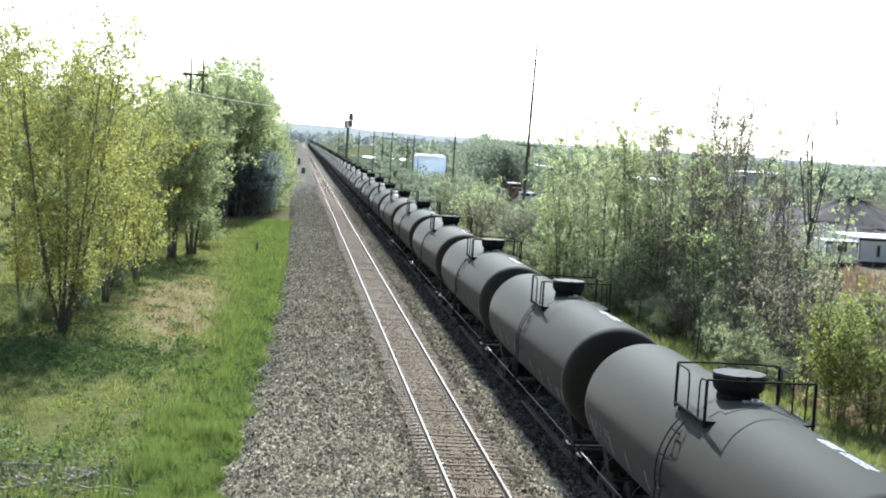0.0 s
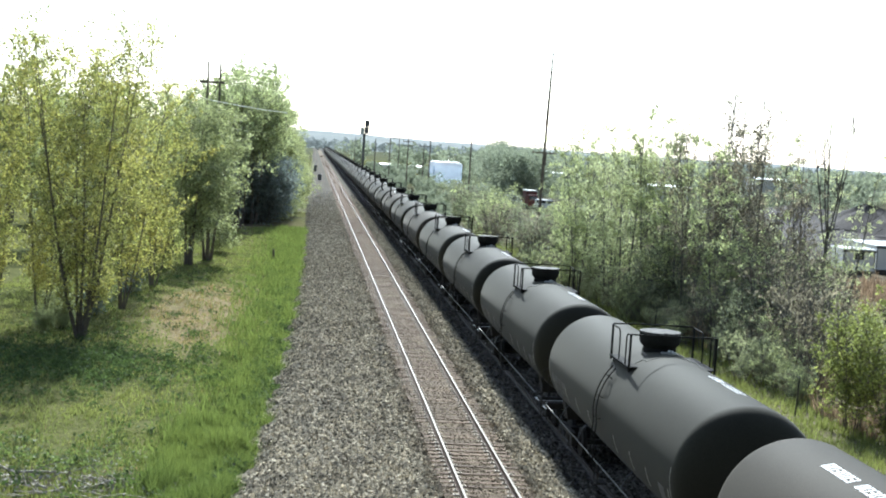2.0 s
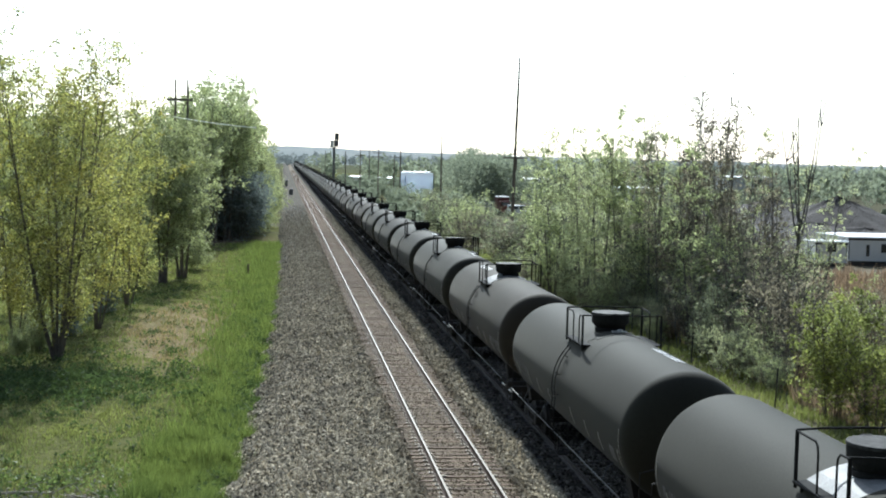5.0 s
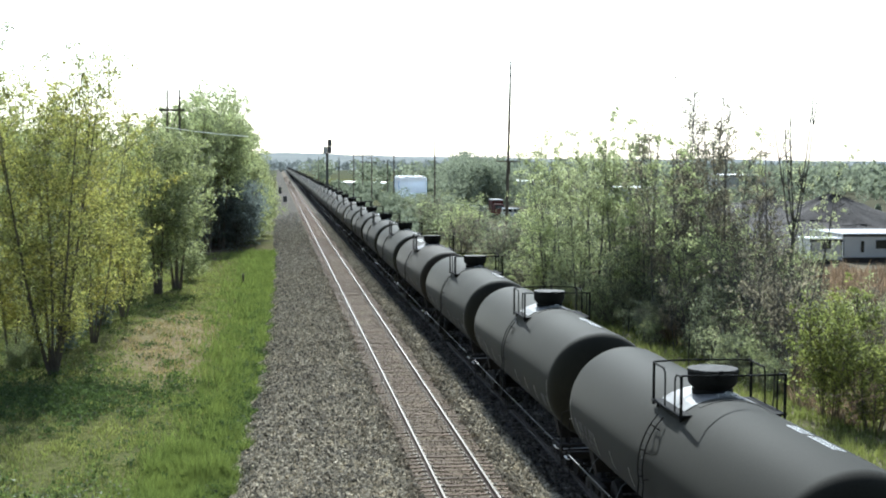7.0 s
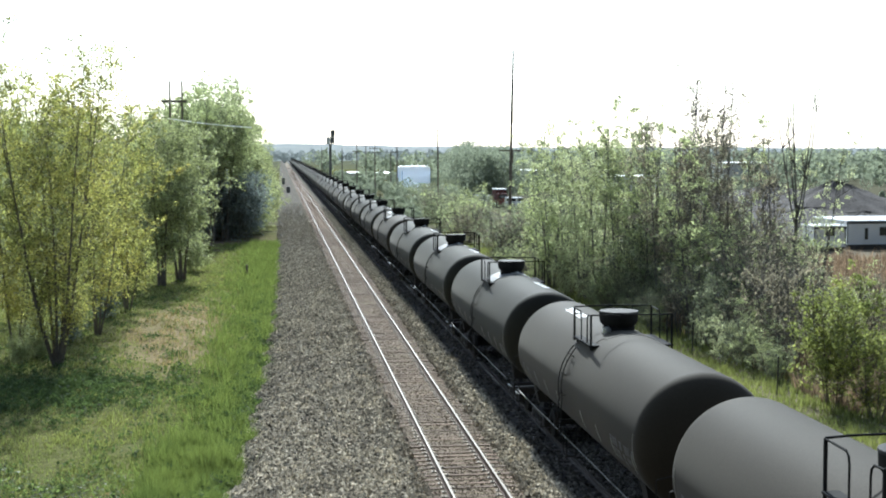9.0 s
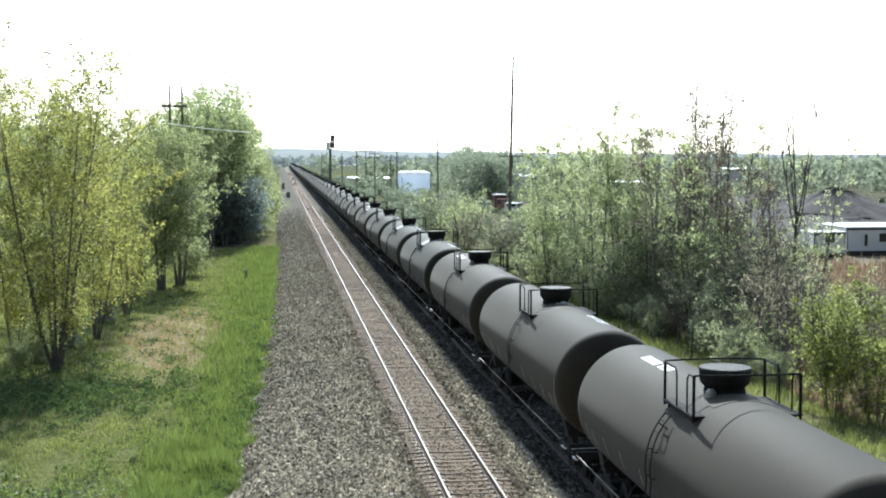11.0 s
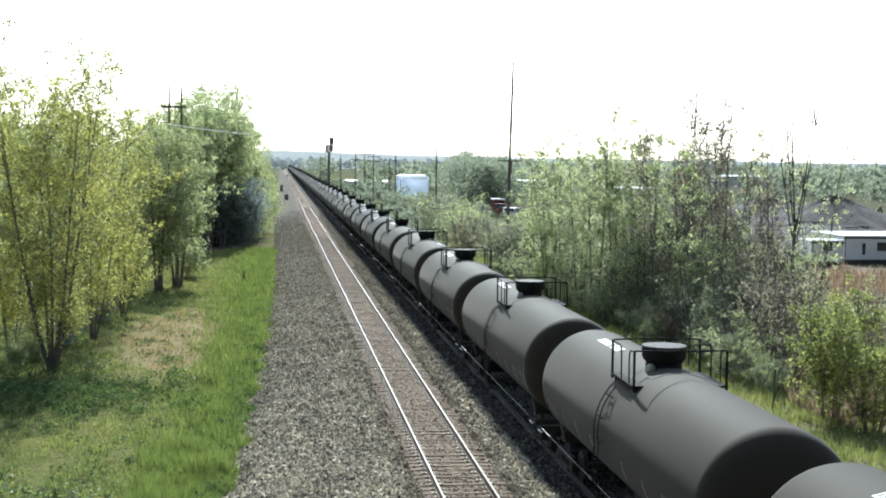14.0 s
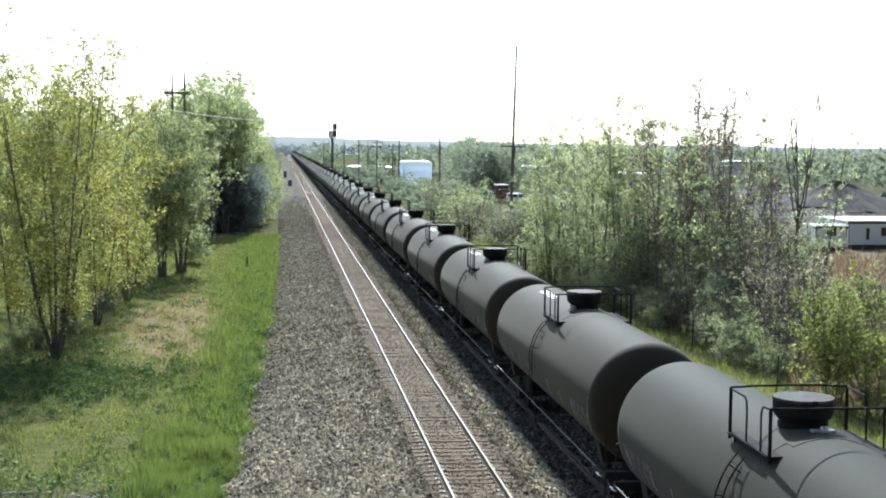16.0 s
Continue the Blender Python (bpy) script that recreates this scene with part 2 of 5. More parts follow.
M_FABRIC = surf("white_fabric", (0.75, 0.76, 0.78), (0.68, 0.69, 0.7), 0.4, 0.6, fine=0.05, through_light=(0.6, 0.6, 0.6))
M_TRAILER = surf("trailer_siding", (0.80, 0.80, 0.78), (0.72, 0.72, 0.70), 0.6, 0.6, fine=0.05)
M_DARK = surf("dark_trim", (0.03, 0.03, 0.03), (0.05, 0.05, 0.05), 2.0, 0.5)
M_SOIL = surf("spoil_heap", (0.055, 0.05, 0.047), (0.085, 0.075, 0.068), 0.25, 0.95, bump=0.15, bscale=2.5, fine=0.3, spec=0.2)
M_RED = surf("red_paint", (0.17, 0.06, 0.05), (0.13, 0.05, 0.042), 2.0, 0.6, spec=0.2)
# cable's sun glint put into a near-white, light-passing colour
M_WIRE = surf("wire", (0.92, 0.91, 0.88), (0.85, 0.84, 0.81), 1.0, 0.5, fine=0.03, through_light=(0.3, 0.3, 0.29))
M_HANDRAIL = surf("worn_rail", (0.07, 0.068, 0.065), (0.045, 0.044, 0.042), 4.0, 0.45)
M_GLASS = surf("window_dark", (0.03, 0.035, 0.04), (0.02, 0.024, 0.028), 1.0, 0.1)


def ground_material():
    m = surf("meadow", (0.134, 0.132, 0.054), (0.098, 0.104, 0.045), 0.16, 0.95, bump=0.05, bscale=3.5, fine=0.3, spec=0.0, detail=8)
    nt = m.node_tree
    N, L = nt.nodes, nt.links
    hsv = [n for n in N if n.type == "HUE_SAT"][0]
    first = hsv.inputs["Color"].links[0].from_socket
    tc = N.new("ShaderNodeTexCoord")

    def patch(col_socket, colour, centre, radii, soft, scale, strength=1.0):
        mp = N.new("ShaderNodeMapping")
        mp.vector_type = "TEXTURE"
        mp.inputs["Location"].default_value = centre
        mp.inputs["Scale"].default_value = radii
        L.new(tc.outputs["Object"], mp.inputs[0])
        ln = N.new("ShaderNodeVectorMath")
        ln.operation = "LENGTH"
        L.new(mp.outputs[0], ln.inputs[0])
        no = N.new("ShaderNodeTexNoise")
        no.inputs["Scale"].default_value, no.inputs["Detail"].default_value = scale, 6
        L.new(tc.outputs["Object"], no.inputs["Vector"])
        ad = N.new("ShaderNodeMath")
        ad.operation = "MULTIPLY_ADD"
        ad.inputs[1].default_value, ad.inputs[2].default_value = 1.6, -0.8
        L.new(no.outputs[0], ad.inputs[0])
        s2 = N.new("ShaderNodeMath")
        L.new(ln.outputs["Value"], s2.inputs[0])
        L.new(ad.outputs[0], s2.inputs[1])
        mr = N.new("ShaderNodeMapRange")
        mr.inputs[1].default_value, mr.inputs[2].default_value = 1 - soft, 1 + soft
        mr.inputs[3].default_value, mr.inputs[4].default_value = strength, 0
        L.new(s2.outputs[0], mr.inputs[0])
        mx = N.new("ShaderNodeMix")
        mx.data_type = "RGBA"
        L.new(mr.outputs[0], mx.inputs[0])
        L.new(col_socket, mx.inputs[6])
        mx.inputs[7].default_value = lin(colour)
        return mx.outputs[2]

    s = patch(first, (0.115, 0.12, 0.078), (0, 2600, 0), (4000, 1750, 80), 0.06, 0.02)
    s = patch(s, (0.228, 0.185, 0.112), (-10.4, 77, 0), (3.2, 15, 50), 0.5, 0.5, 1.0)
    s = patch(s, (0.15, 0.12, 0.09), (-12, 150, 0), (6, 16, 50), 0.5, 0.3)
    s = patch(s, (0.15, 0.14, 0.08), (-9.2, 39.5, 0), (1.6, 1.0, 50), 0.4, 1.2, 0.7)
    s = patch(s, (0.115, 0.11, 0.075), (172, 330, 0), (162, 300, 50), 0.1, 0.1)
    s = patch(s, (0.20, 0.18, 0.12), (22, 80, 0), (9, 70, 50), 0.4, 0.25)
    s = patch(s, (0.24, 0.20, 0.13), (48, 118, 0), (26, 22, 50), 0.3, 0.15)
    s = patch(s, (0.13, 0.12, 0.105), (90, 210, 0), (60, 90, 50), 0.3, 0.05)
    L.new(s, hsv.inputs["Color"])
    return m


M_GROUND = ground_material()


# ---------------------------------------------------------------- mesh helpers
class Geo:
    """Collects vertices and faces of one mesh."""

    def __init__(self):
        self.v, self.f, self.m = [], [], []

    def quad_box(self, x0, x1, y0, y1, z0, z1, b=0.0, mi=0):
        """A box; b chamfers its upright and top edges."""
        n = len(self.v)
        if b:
            ring = [(x0 + b, y0), (x1 - b, y0), (x1, y0 + b), (x1, y1 - b), (x1 - b, y1), (x0 + b, y1), (x0, y1 - b), (x0, y0 + b)]
            top = [(min(max(x, x0 + b), x1 - b), min(max(y, y0 + b), y1 - b)) for x, y in ring]
            self.v += [(x, y, z0) for x, y in ring] + [(x, y, z1 - b) for x, y in ring] + [(x, y, z1) for x, y in top]
            for r in (0, 8):
                self.f += [(n + r + i, n + r + (i + 1) % 8, n + r + 8 + (i + 1) % 8, n + r + 8 + i) for i in range(8)]
                self.m += [mi] * 8
            self.f += [tuple(n + 16 + i for i in range(8)), tuple(n + 7 - i for i in range(8))]
            self.m += [mi] * 2
        else:
            self.v += [(x, y, z) for z in (z0, z1) for y in (y0, y1) for x in (x0, x1)]
            self.f += [tuple(n + i for i in q) for q in ((0, 2, 3, 1), (4, 5, 7, 6), (0, 1, 5, 4), (2, 6, 7, 3), (0, 4, 6, 2), (1, 3, 7, 5))]
            self.m += [mi] * 6
        return self

    def tube(self, pts, radii, sides=6, cap=True, mi=0):
        pts = [Vector(p) for p in pts]
        if not hasattr(radii, "__len__"):
            radii = [radii] * len(pts)
        n = len(self.v)
        prev = None
        for i, p in enumerate(pts):
            d = (pts[min(i + 1, len(pts) - 1)] - pts[max(i - 1, 0)]).normalized()
            a = prev if prev is not None else (Vector((0, 0, 1)) if abs(d.z) < 0.9 else Vector((1, 0, 0)))
            u = d.cross(a)
            if u.length < 1e-4:
                u = d.orthogonal()
            u.normalize()
            w = u.cross(d).normalized()
            prev = w
            for s in range(sides):
                t = 2 * math.pi * s / sides
                self.v.append(tuple(p + (u * math.cos(t) + w * math.sin(t)) * radii[i]))
        for i in range(len(pts) - 1):
            for s in range(sides):
                a, b = n + i * sides + s, n + i * sides + (s + 1) % sides
                self.f.append((a, b, b + sides, a + sides))
                self.m.append(mi)
        if cap:
            e = n + (len(pts) - 1) * sides
            self.f += [tuple(n + sides - 1 - s for s in range(sides)), tuple(e + s for s in range(sides))]
            self.m += [mi, mi]
        return self

    def lathe(self, prof, axis="z", at=(0, 0, 0), sides=24, mi=0):
        """prof: (along, radius) pairs, turned round the axis through at."""
        n = len(self.v)
        for a, r in prof:
            for s in range(sides):
                t = 2 * math.pi * s / sides
                c, q = math.cos(t) * r, math.sin(t) * r
                p = {"z": (c, q, a), "y": (q, a, c), "x": (a, c, q)}[axis]
                self.v.append((p[0] + at[0], p[1] + at[1], p[2] + at[2]))
        for i in range(len(prof) - 1):
            for s in range(sides):
                a, b = n + i * sides + s, n + i * sides + (s + 1) % sides
                self.f.append((a, b, b + sides, a + sides))
                self.m.append(mi)
        e = n + (len(prof) - 1) * sides
        self.f += [tuple(n + sides - 1 - s for s in range(sides)), tuple(e + s for s in range(sides))]
        self.m += [mi, mi]
        return self

    def mesh(self, name, mats, smooth=False):
        me = bpy.data.meshes.new(name)
        me.from_pydata(self.v, [], self.f)
        for m in mats if isinstance(mats, (list, tuple)) else [mats]:
            me.materials.append(m)
        if any(self.m):
            me.polygons.foreach_set("material_index", self.m)
        if smooth:
            me.polygons.foreach_set("use_smooth", [True] * len(me.polygons))
            me.set_sharp_from_angle(angle=radians(38))
        me.update()
        return me


def part(name, geo, mats, parent, label="", smooth=False):
    ob = new(name, geo if isinstance(geo, bpy.types.Mesh) else geo.mesh(name, mats, smooth))
    ob.parent = parent
    if label:
        tagged(ob, label)
    return ob


def thing(name, label, category, group="", at=None, kind=""):
    ob = new(name)
    ob.empty_display_size = 0.3
    if at is not None:
        ob.matrix_basis = at
    return tagged(ob, label, category, group, kind)


def cards(name, centres, size, mat, aspect=0.55, upright=0.0, rng=None):
    """Many small leaf-shaped quads, folded a little, in one mesh."""
    rng = rng or RNG
    n = len(centres)
    c = np.asarray(centres, float)
    u = rng.normal(size=(n, 3))
    u[:, 2] += upright * np.abs(u[:, 2]) * 2
    u /= np.linalg.norm(u, axis=1, keepdims=True)
    w = np.cross(u, rng.normal(size=(n, 3)))
    w /= np.linalg.norm(w, axis=1, keepdims=True)
    s = (size * rng.uniform(0.6, 1.35, n))[:, None]
    k = np.cross(u, w) * s * 0.12
    v = np.stack([c - u * s, c + w * s * aspect + k, c + u * s, c - w * s * aspect + k], 1).reshape(-1, 3)
    me = bpy.data.meshes.new(name)
    me.vertices.add(4 * n)
    me.vertices.foreach_set("co", v.ravel())
    me.loops.add(4 * n)
    me.loops.foreach_set("vertex_index", np.arange(4 * n))
    me.polygons.add(n)
    me.polygons.foreach_set("loop_start", np.arange(n) * 4)
    me.materials.append(mat)
    me.update(calc_edges=True)
    return me


def ground_z(x, y):
    """Height of the meadow."""
    base = -0.85 + 0.10 * math.sin(x * 0.21 + 1.3) * math.sin(y * 0.13) + 0.05 * math.sin(x * 0.9) * math.sin(y * 0.7 + x)
    if x > 9:
        base -= 0.35 * min(1, (x - 9) / 12)
    return base


def bed_left(y):
    """Ragged left edge of the ballast."""
    return -5.55 - 1.6 * math.exp(-max(y - 34, 0) / 30) + 0.16 * math.sin(y * 1.1) + 0.1 * math.sin(y * 2.7)


# ---------------------------------------------------------------- ground
def build_ground():
    xs = sorted({*np.round(np.arange(-40, 60, 1.0), 2), *np.round(-40 - np.geomspace(3, 3500, 22), 1), *np.round(60 + np.geomspace(3, 3500, 22), 1)})
    ys = sorted({*np.round(np.arange(-30, 170, 1.6), 2), *np.round(-30 - np.geomspace(3, 900, 12), 1), *np.round(170 + np.geomspace(3, 4200, 34), 1)})
    g = Geo()
    for y in ys:
        for x in xs:
            z = ground_z(x, y) if y < 400 else -0.9
            if bed_left(y) + 0.9 < x < 7.6:
                z = -1.4
            g.v.append((x, y, z))
    w = len(xs)
    g.f = [(j * w + i, j * w + i + 1, (j + 1) * w + i + 1, (j + 1) * w + i) for j in range(len(ys) - 1) for i in range(w - 1)]
    g.m = [0] * len(g.f)
    tagged(new("ground", g.mesh("ground", M_GROUND, True)), "uneven spring meadow with green and dry patches", "ground", kind="structure")


def build_bed():
    g = Geo()
    ys = [*np.arange(-40, 200, 0.8), *(200 + np.geomspace(2, 3000, 60))]
    for y in ys:
        e = bed_left(y) if y < 300 else -5.6
        row = [(e - 0.55, -1.25), (e, -0.72), (e + 0.5, -0.46), (e + 1.6, -0.34), (-3.0, -0.30), (-2.0, -0.27), (-1.45, -0.20), (-0.7, -0.20), (0.0, -0.195), (0.7, -0.20),
               (1.45, -0.20), (1.9, -0.26), (2.4, -0.25), (2.8, -0.2), (4.2, -0.21), (5.7, -0.2), (6.2, -0.35), (7.4, -1.0), (7.9, -1.3)]
        for i, (x, z) in enumerate(row):
            j = 0.03 * noise.noise((x * 0.9, y * 0.7, 3.0)) + 0.02 * noise.noise((x * 3, y * 2, 8.0))
            g.v.append((x, y, z + (j if 0 < i < 18 and abs(x) > 1.5 else 0.5 * j)))
    w = 19
    g.f = [(j * w + i, j * w + i + 1, (j + 1) * w + i + 1, (j + 1) * w + i) for j in range(len(ys) - 1) for i in range(w - 1)]
    g.m = [0] * len(g.f)
    return tagged(new("track_bed", g.mesh("track_bed", M_BED, True)), "grey crushed-stone railway ballast bed", "track bed", kind="structure")


def rail_mesh(x, y0, y1):
    """Flat-bottomed rail with a worn bright head."""
    prof = [(-0.07, -0.175), (0.07, -0.175), (0.07, -0.16), (0.012, -0.135), (0.012, -0.045), (0.038, -0.035), (0.038, -0.006), (0.033, 0.0),
            (-0.033, 0.0), (-0.038, -0.006), (-0.036, -0.035), (-0.012, -0.045), (-0.012, -0.135), (-0.07, -0.16)]
    g = Geo()
    ys = [*np.arange(y0, 200, 20.0), *np.geomspace(200, y1, 12)]
    for y in ys:
        g.v += [(x + px, y, pz) for px, pz in prof]
    n = len(prof)
    for j in range(len(ys) - 1):
        for i in range(n):
            a, b = j * n + i, j * n + (i + 1) % n
            g.f.append((a, a + n, b + n, b))
            g.m.append(1 if i == 7 else 0)
    return g


def build_track(xc, near):
    tr = thing("railway_track" if near else "train_track", "railway track with polished rails on dark wooden ties", "railway track",
               "railway tracks", pose(xc, 0, 0), "structure")
    for s in (-0.7525, 0.7525):
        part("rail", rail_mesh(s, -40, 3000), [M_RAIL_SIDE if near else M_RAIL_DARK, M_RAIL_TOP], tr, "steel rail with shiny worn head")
    rng = np.random.default_rng(3 if near else 4)
    tie_me = [Geo().quad_box(-1.3, 1.3, -0.115, 0.115, -0.36, -0.185, 0.012).mesh("tie", M_TIE) for _ in range(1)][0]
    pg = Geo().quad_box(-0.2, 0.19, -0.09, 0.09, -0.19, -0.163, 0.006)
    for sx in (-0.15, 0.12):
        pg.quad_box(sx, sx + 0.03, -0.06, -0.03, -0.165, -0.135).quad_box(sx, sx + 0.03, 0.03, 0.06, -0.165, -0.135)
    plate_me = pg.mesh("tie_plate", M_PLATE)
    rest = Geo()
    for i in range(-60, 1700):
        y = 33 + i * 0.495 + rng.normal() * 0.012
        if near and 0 <= i < 280:
            o = part("tie", tie_me, None, tr)
            o.matrix_basis = pose(rng.normal() * 0.03, y, rng.normal() * 0.006, 0, 0, rng.normal() * 0.5)
            if i < 130:
                for s in (-0.7525, 0.7525):
                    part("tie_plate", plate_me, None, o).matrix_basis = pose(s, 0, 0)
        elif i < 900 or i % 2:
            rest.quad_box(-1.3, 1.3, y - 0.115, y + 0.115, -0.36, -0.187)
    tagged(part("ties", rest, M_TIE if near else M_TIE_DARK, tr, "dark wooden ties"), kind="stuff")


def build_stones():
    """Loose crushed stones over the bed."""
    rng = np.random.default_rng(11)
    base = np.array([(1, 0, 0), (-1, 0, 0), (0, 1, 0), (0, -1, 0), (0, 0, 1), (0, 0, -1)], float)
    faces = np.array([(0, 2, 4), (2, 1, 4), (1, 3, 4), (3, 0, 4), (2, 0, 5), (1, 2, 5), (3, 1, 5), (0, 3, 5)])
    spots = []
    crib = []
    while len(spots) < 125000:
        y = 33 + 230 * (1 - math.sqrt(1 - rng.random())) ** 1.6
        x = rng.uniform(-7.4, 6.4)
        e = bed_left(y)
        if x < e - 0.35 or (x < e and rng.random() < 0.6):
            continue
        if abs(x) < 1.32 and rng.random() < 0.25:
            continue
        if abs(abs(x) - 0.7525) < 0.22 or abs(abs(x - 4.2) - 0.7525) < 0.15:
            continue
        if 2.6 < x < 5.8 and rng.random() < 0.75:
            continue
        if x < -1.45:
            z = float(np.interp(x, [e - 0.55, e, e + 0.5, e + 1.6, -3.0, -2.0, -1.45], [-1.1, -0.72, -0.46, -0.34, -0.30, -0.27, -0.20]))
        else:
            z = float(np.interp(x, [-1.45, 1.45, 1.9, 2.4, 2.8, 5.7, 6.2, 7.4], [-0.205, -0.205, -0.26, -0.25, -0.2, -0.2, -0.35, -1.0]))
        spots.append((x, y, z))
        crib.append(0.55 if abs(x) < 1.2 + 0.35 * rng.random() else 1.0)
    c = np.array(spots)
    n = len(c)
    # smaller and trodden down between the ties
    s = np.array(crib)[:, None, None] * rng.uniform(0.036, 0.074, (n, 1, 1)) * rng.uniform(0.5, 1.5, (n, 1, 3))
    v = base[None] * s * rng.uniform(0.7, 1.3, (n, 6, 1))
    a = rng.uniform(0, 6.28, (n, 1))
    b = rng.uniform(-0.7, 0.7, (n, 1))
    x, y, z = v[..., 0], v[..., 1], v[..., 2]
    x, y = x * np.cos(a) - y * np.sin(a), x * np.sin(a) + y * np.cos(a)
    y, z = y * np.cos(b) - z * np.sin(b), y * np.sin(b) + z * np.cos(b)
    v = np.stack([x, y, z], -1) + c[:, None] + np.array([0, 0, 1.0]) * (0.036 * np.array(crib) - 0.016)[:, None, None]
    f = (faces[None] + (np.arange(n) * 6)[:, None, None]).reshape(-1, 3)
    me = bpy.data.meshes.new("ballast_stones")
    me.from_pydata(v.reshape(-1, 3), [], f)
    me.materials.append(M_STONE)
    tagged(new("ballast_stones", me), "loose grey and brownish crushed stones of the ballast", "ballast", kind="stuff")


# ---------------------------------------------------------------- trees
def make_tree(rng, h, stems=3, lean=0.12, lo=0.25, reach=2.2, boughs=14, leaves=9000, leaf=0.07, mat=None, spread=0.3, r0=0.12,
              twigs=True, top_bare=0.0, droop=0.0, rmin=0.016, foot=0.25, rise_up=0.0, splay=1.2, clump=20, wood=None):
    """Tapered stems with limbs and twigs, and a crown of many leaves round the twigs. Returns wood and crown meshes."""
    g = Geo()
    pts, wts = [], []
    for s in range(stems):
        az = 6.283 * (s + rng.random() * 0.7) / stems
        hh = h * (1 if s == 0 else rng.uniform(0.72, 0.97))
        ln = lean * rng.uniform(0.4, 1.3) * (0.3 if stems == 1 else 1)
        P = []
        for k in range(9):
            t = k / 8
            wob = 0.12 * math.sin(4 * t + az * 3) * t
            P.append(Vector((math.cos(az) * (foot + ln * hh * t ** splay) + wob, math.sin(az) * (foot + ln * hh * t ** splay) - wob, hh * t)))
        R = [r0 * (1 - 0.93 * (k / 8) ** 0.8) for k in range(9)]
        R[0] *= 1.35
        R = [max(v, rmin) for v in R]
        g.tube(P, R, 7, False)
        for b in range(boughs):
            t = lo + (0.98 - lo) * ((b + rng.random()) / boughs)
            k = min(int(t * 8), 7)
            p = P[k].lerp(P[k + 1], t * 8 - k)
            a = rng.uniform(0, 6.283)
            u = (t - lo) / (1 - lo)
            L = reach * (0.45 + 1.1 * u ** 0.6 * (1 - u) ** 0.55 + 0.15 * rng.random()) * rng.uniform(0.6, 1.2)
            up = rng.uniform(0.35, 1.0) - droop + rise_up
            d = Vector((math.cos(a), math.sin(a), up)).normalized()
            Q = [p + d * L * q + Vector((0, 0, (0.18 - droop) * L * q * q)) for q in (0, 0.33, 0.66, 1.0)]
            rb = max(0.010, rmin * 0.9, r0 * 0.32 * (1 - t * 0.7))
            g.tube(Q, [rb, rb * 0.7, rb * 0.5, 0.010], 4, False)
            for q in np.linspace(0.25, 1.0, 7):
                i = min(int(q * 3), 2)
                pts.append(Q[i].lerp(Q[i + 1], q * 3 - i))
                wts.append((0.5 + q) * L * (1 - top_bare * u))
            if twigs:
                for _ in range(4):
                    q = rng.uniform(0.3, 0.95)
                    i = min(int(q * 3), 2)
                    o = Q[i].lerp(Q[i + 1], q * 3 - i)
                    e = o + Vector(rng.normal(size=3) * 0.33 * L + np.array([0, 0, 0.2 * L]) - np.array([0, 0, droop * 0.4 * L]))
                    g.tube([o, o.lerp(e, 0.5) + Vector((0, 0, 0.04)), e], [rb * 0.5, rb * 0.4, 0.008], 3, False)
                    for q2 in (0.3, 0.6, 0.85, 1.0):
                        pts.append(o.lerp(e, q2))
                        wts.append(0.8 * L * (1 - top_bare * u))
    crown = None
    if leaves:
        w = np.array(wts)
        w = np.maximum(w, 0.001) / np.maximum(w, 0.001).sum()
        # sprays of leaves at the twigs, with gaps between them
        nc = max(leaves // clump, 1)
        sprays = np.array([tuple(p) for p in pts])[rng.choice(len(pts), nc, p=w)] + rng.normal(size=(nc, 3)) * spread * np.array([1, 1, 0.8])
        width = spread * rng.uniform(0.35, 1.0, nc)
        idx = rng.integers(0, nc, leaves)
        c = sprays[idx] + rng.normal(size=(leaves, 3)) * width[idx][:, None]
        c[:, 2] = np.maximum(c[:, 2], 0.05)
        crown = cards("crown", c, leaf, mat, rng=rng)
    return g.mesh("trunk", wood or M_BARK, True), crown


def plant(name, meshes, m, label, category="tree", group="", trunk="trunk"):
    t = thing(name, label, category, group, m)
    part(trunk, meshes[0], None, t)
    if meshes[1]:
        part("crown", meshes[1], None, t)
    return t


AIM = math.atan2(287, 2420)      # the view is turned this far from the line of the track


def spot(px, y):
    """Side position on the bearing px (bearings counted as in a picture 1568 wide), y metres up the line."""
    return -5.27 + y * math.tan(math.atan2(px - 784, 2420) + AIM)


def bearing(x, y):
    return 784 + 2420 * math.tan(math.atan2(x + 5.27, y) - AIM)


def rise(py, y, px=497):
    """Height on the bearing px at py below the top of such a picture."""
    d = y * (math.cos(AIM) + math.tan(math.atan2(px - 784, 2420) + AIM) * math.sin(AIM))
    return 9.18 - d * (py - 267) / 2420


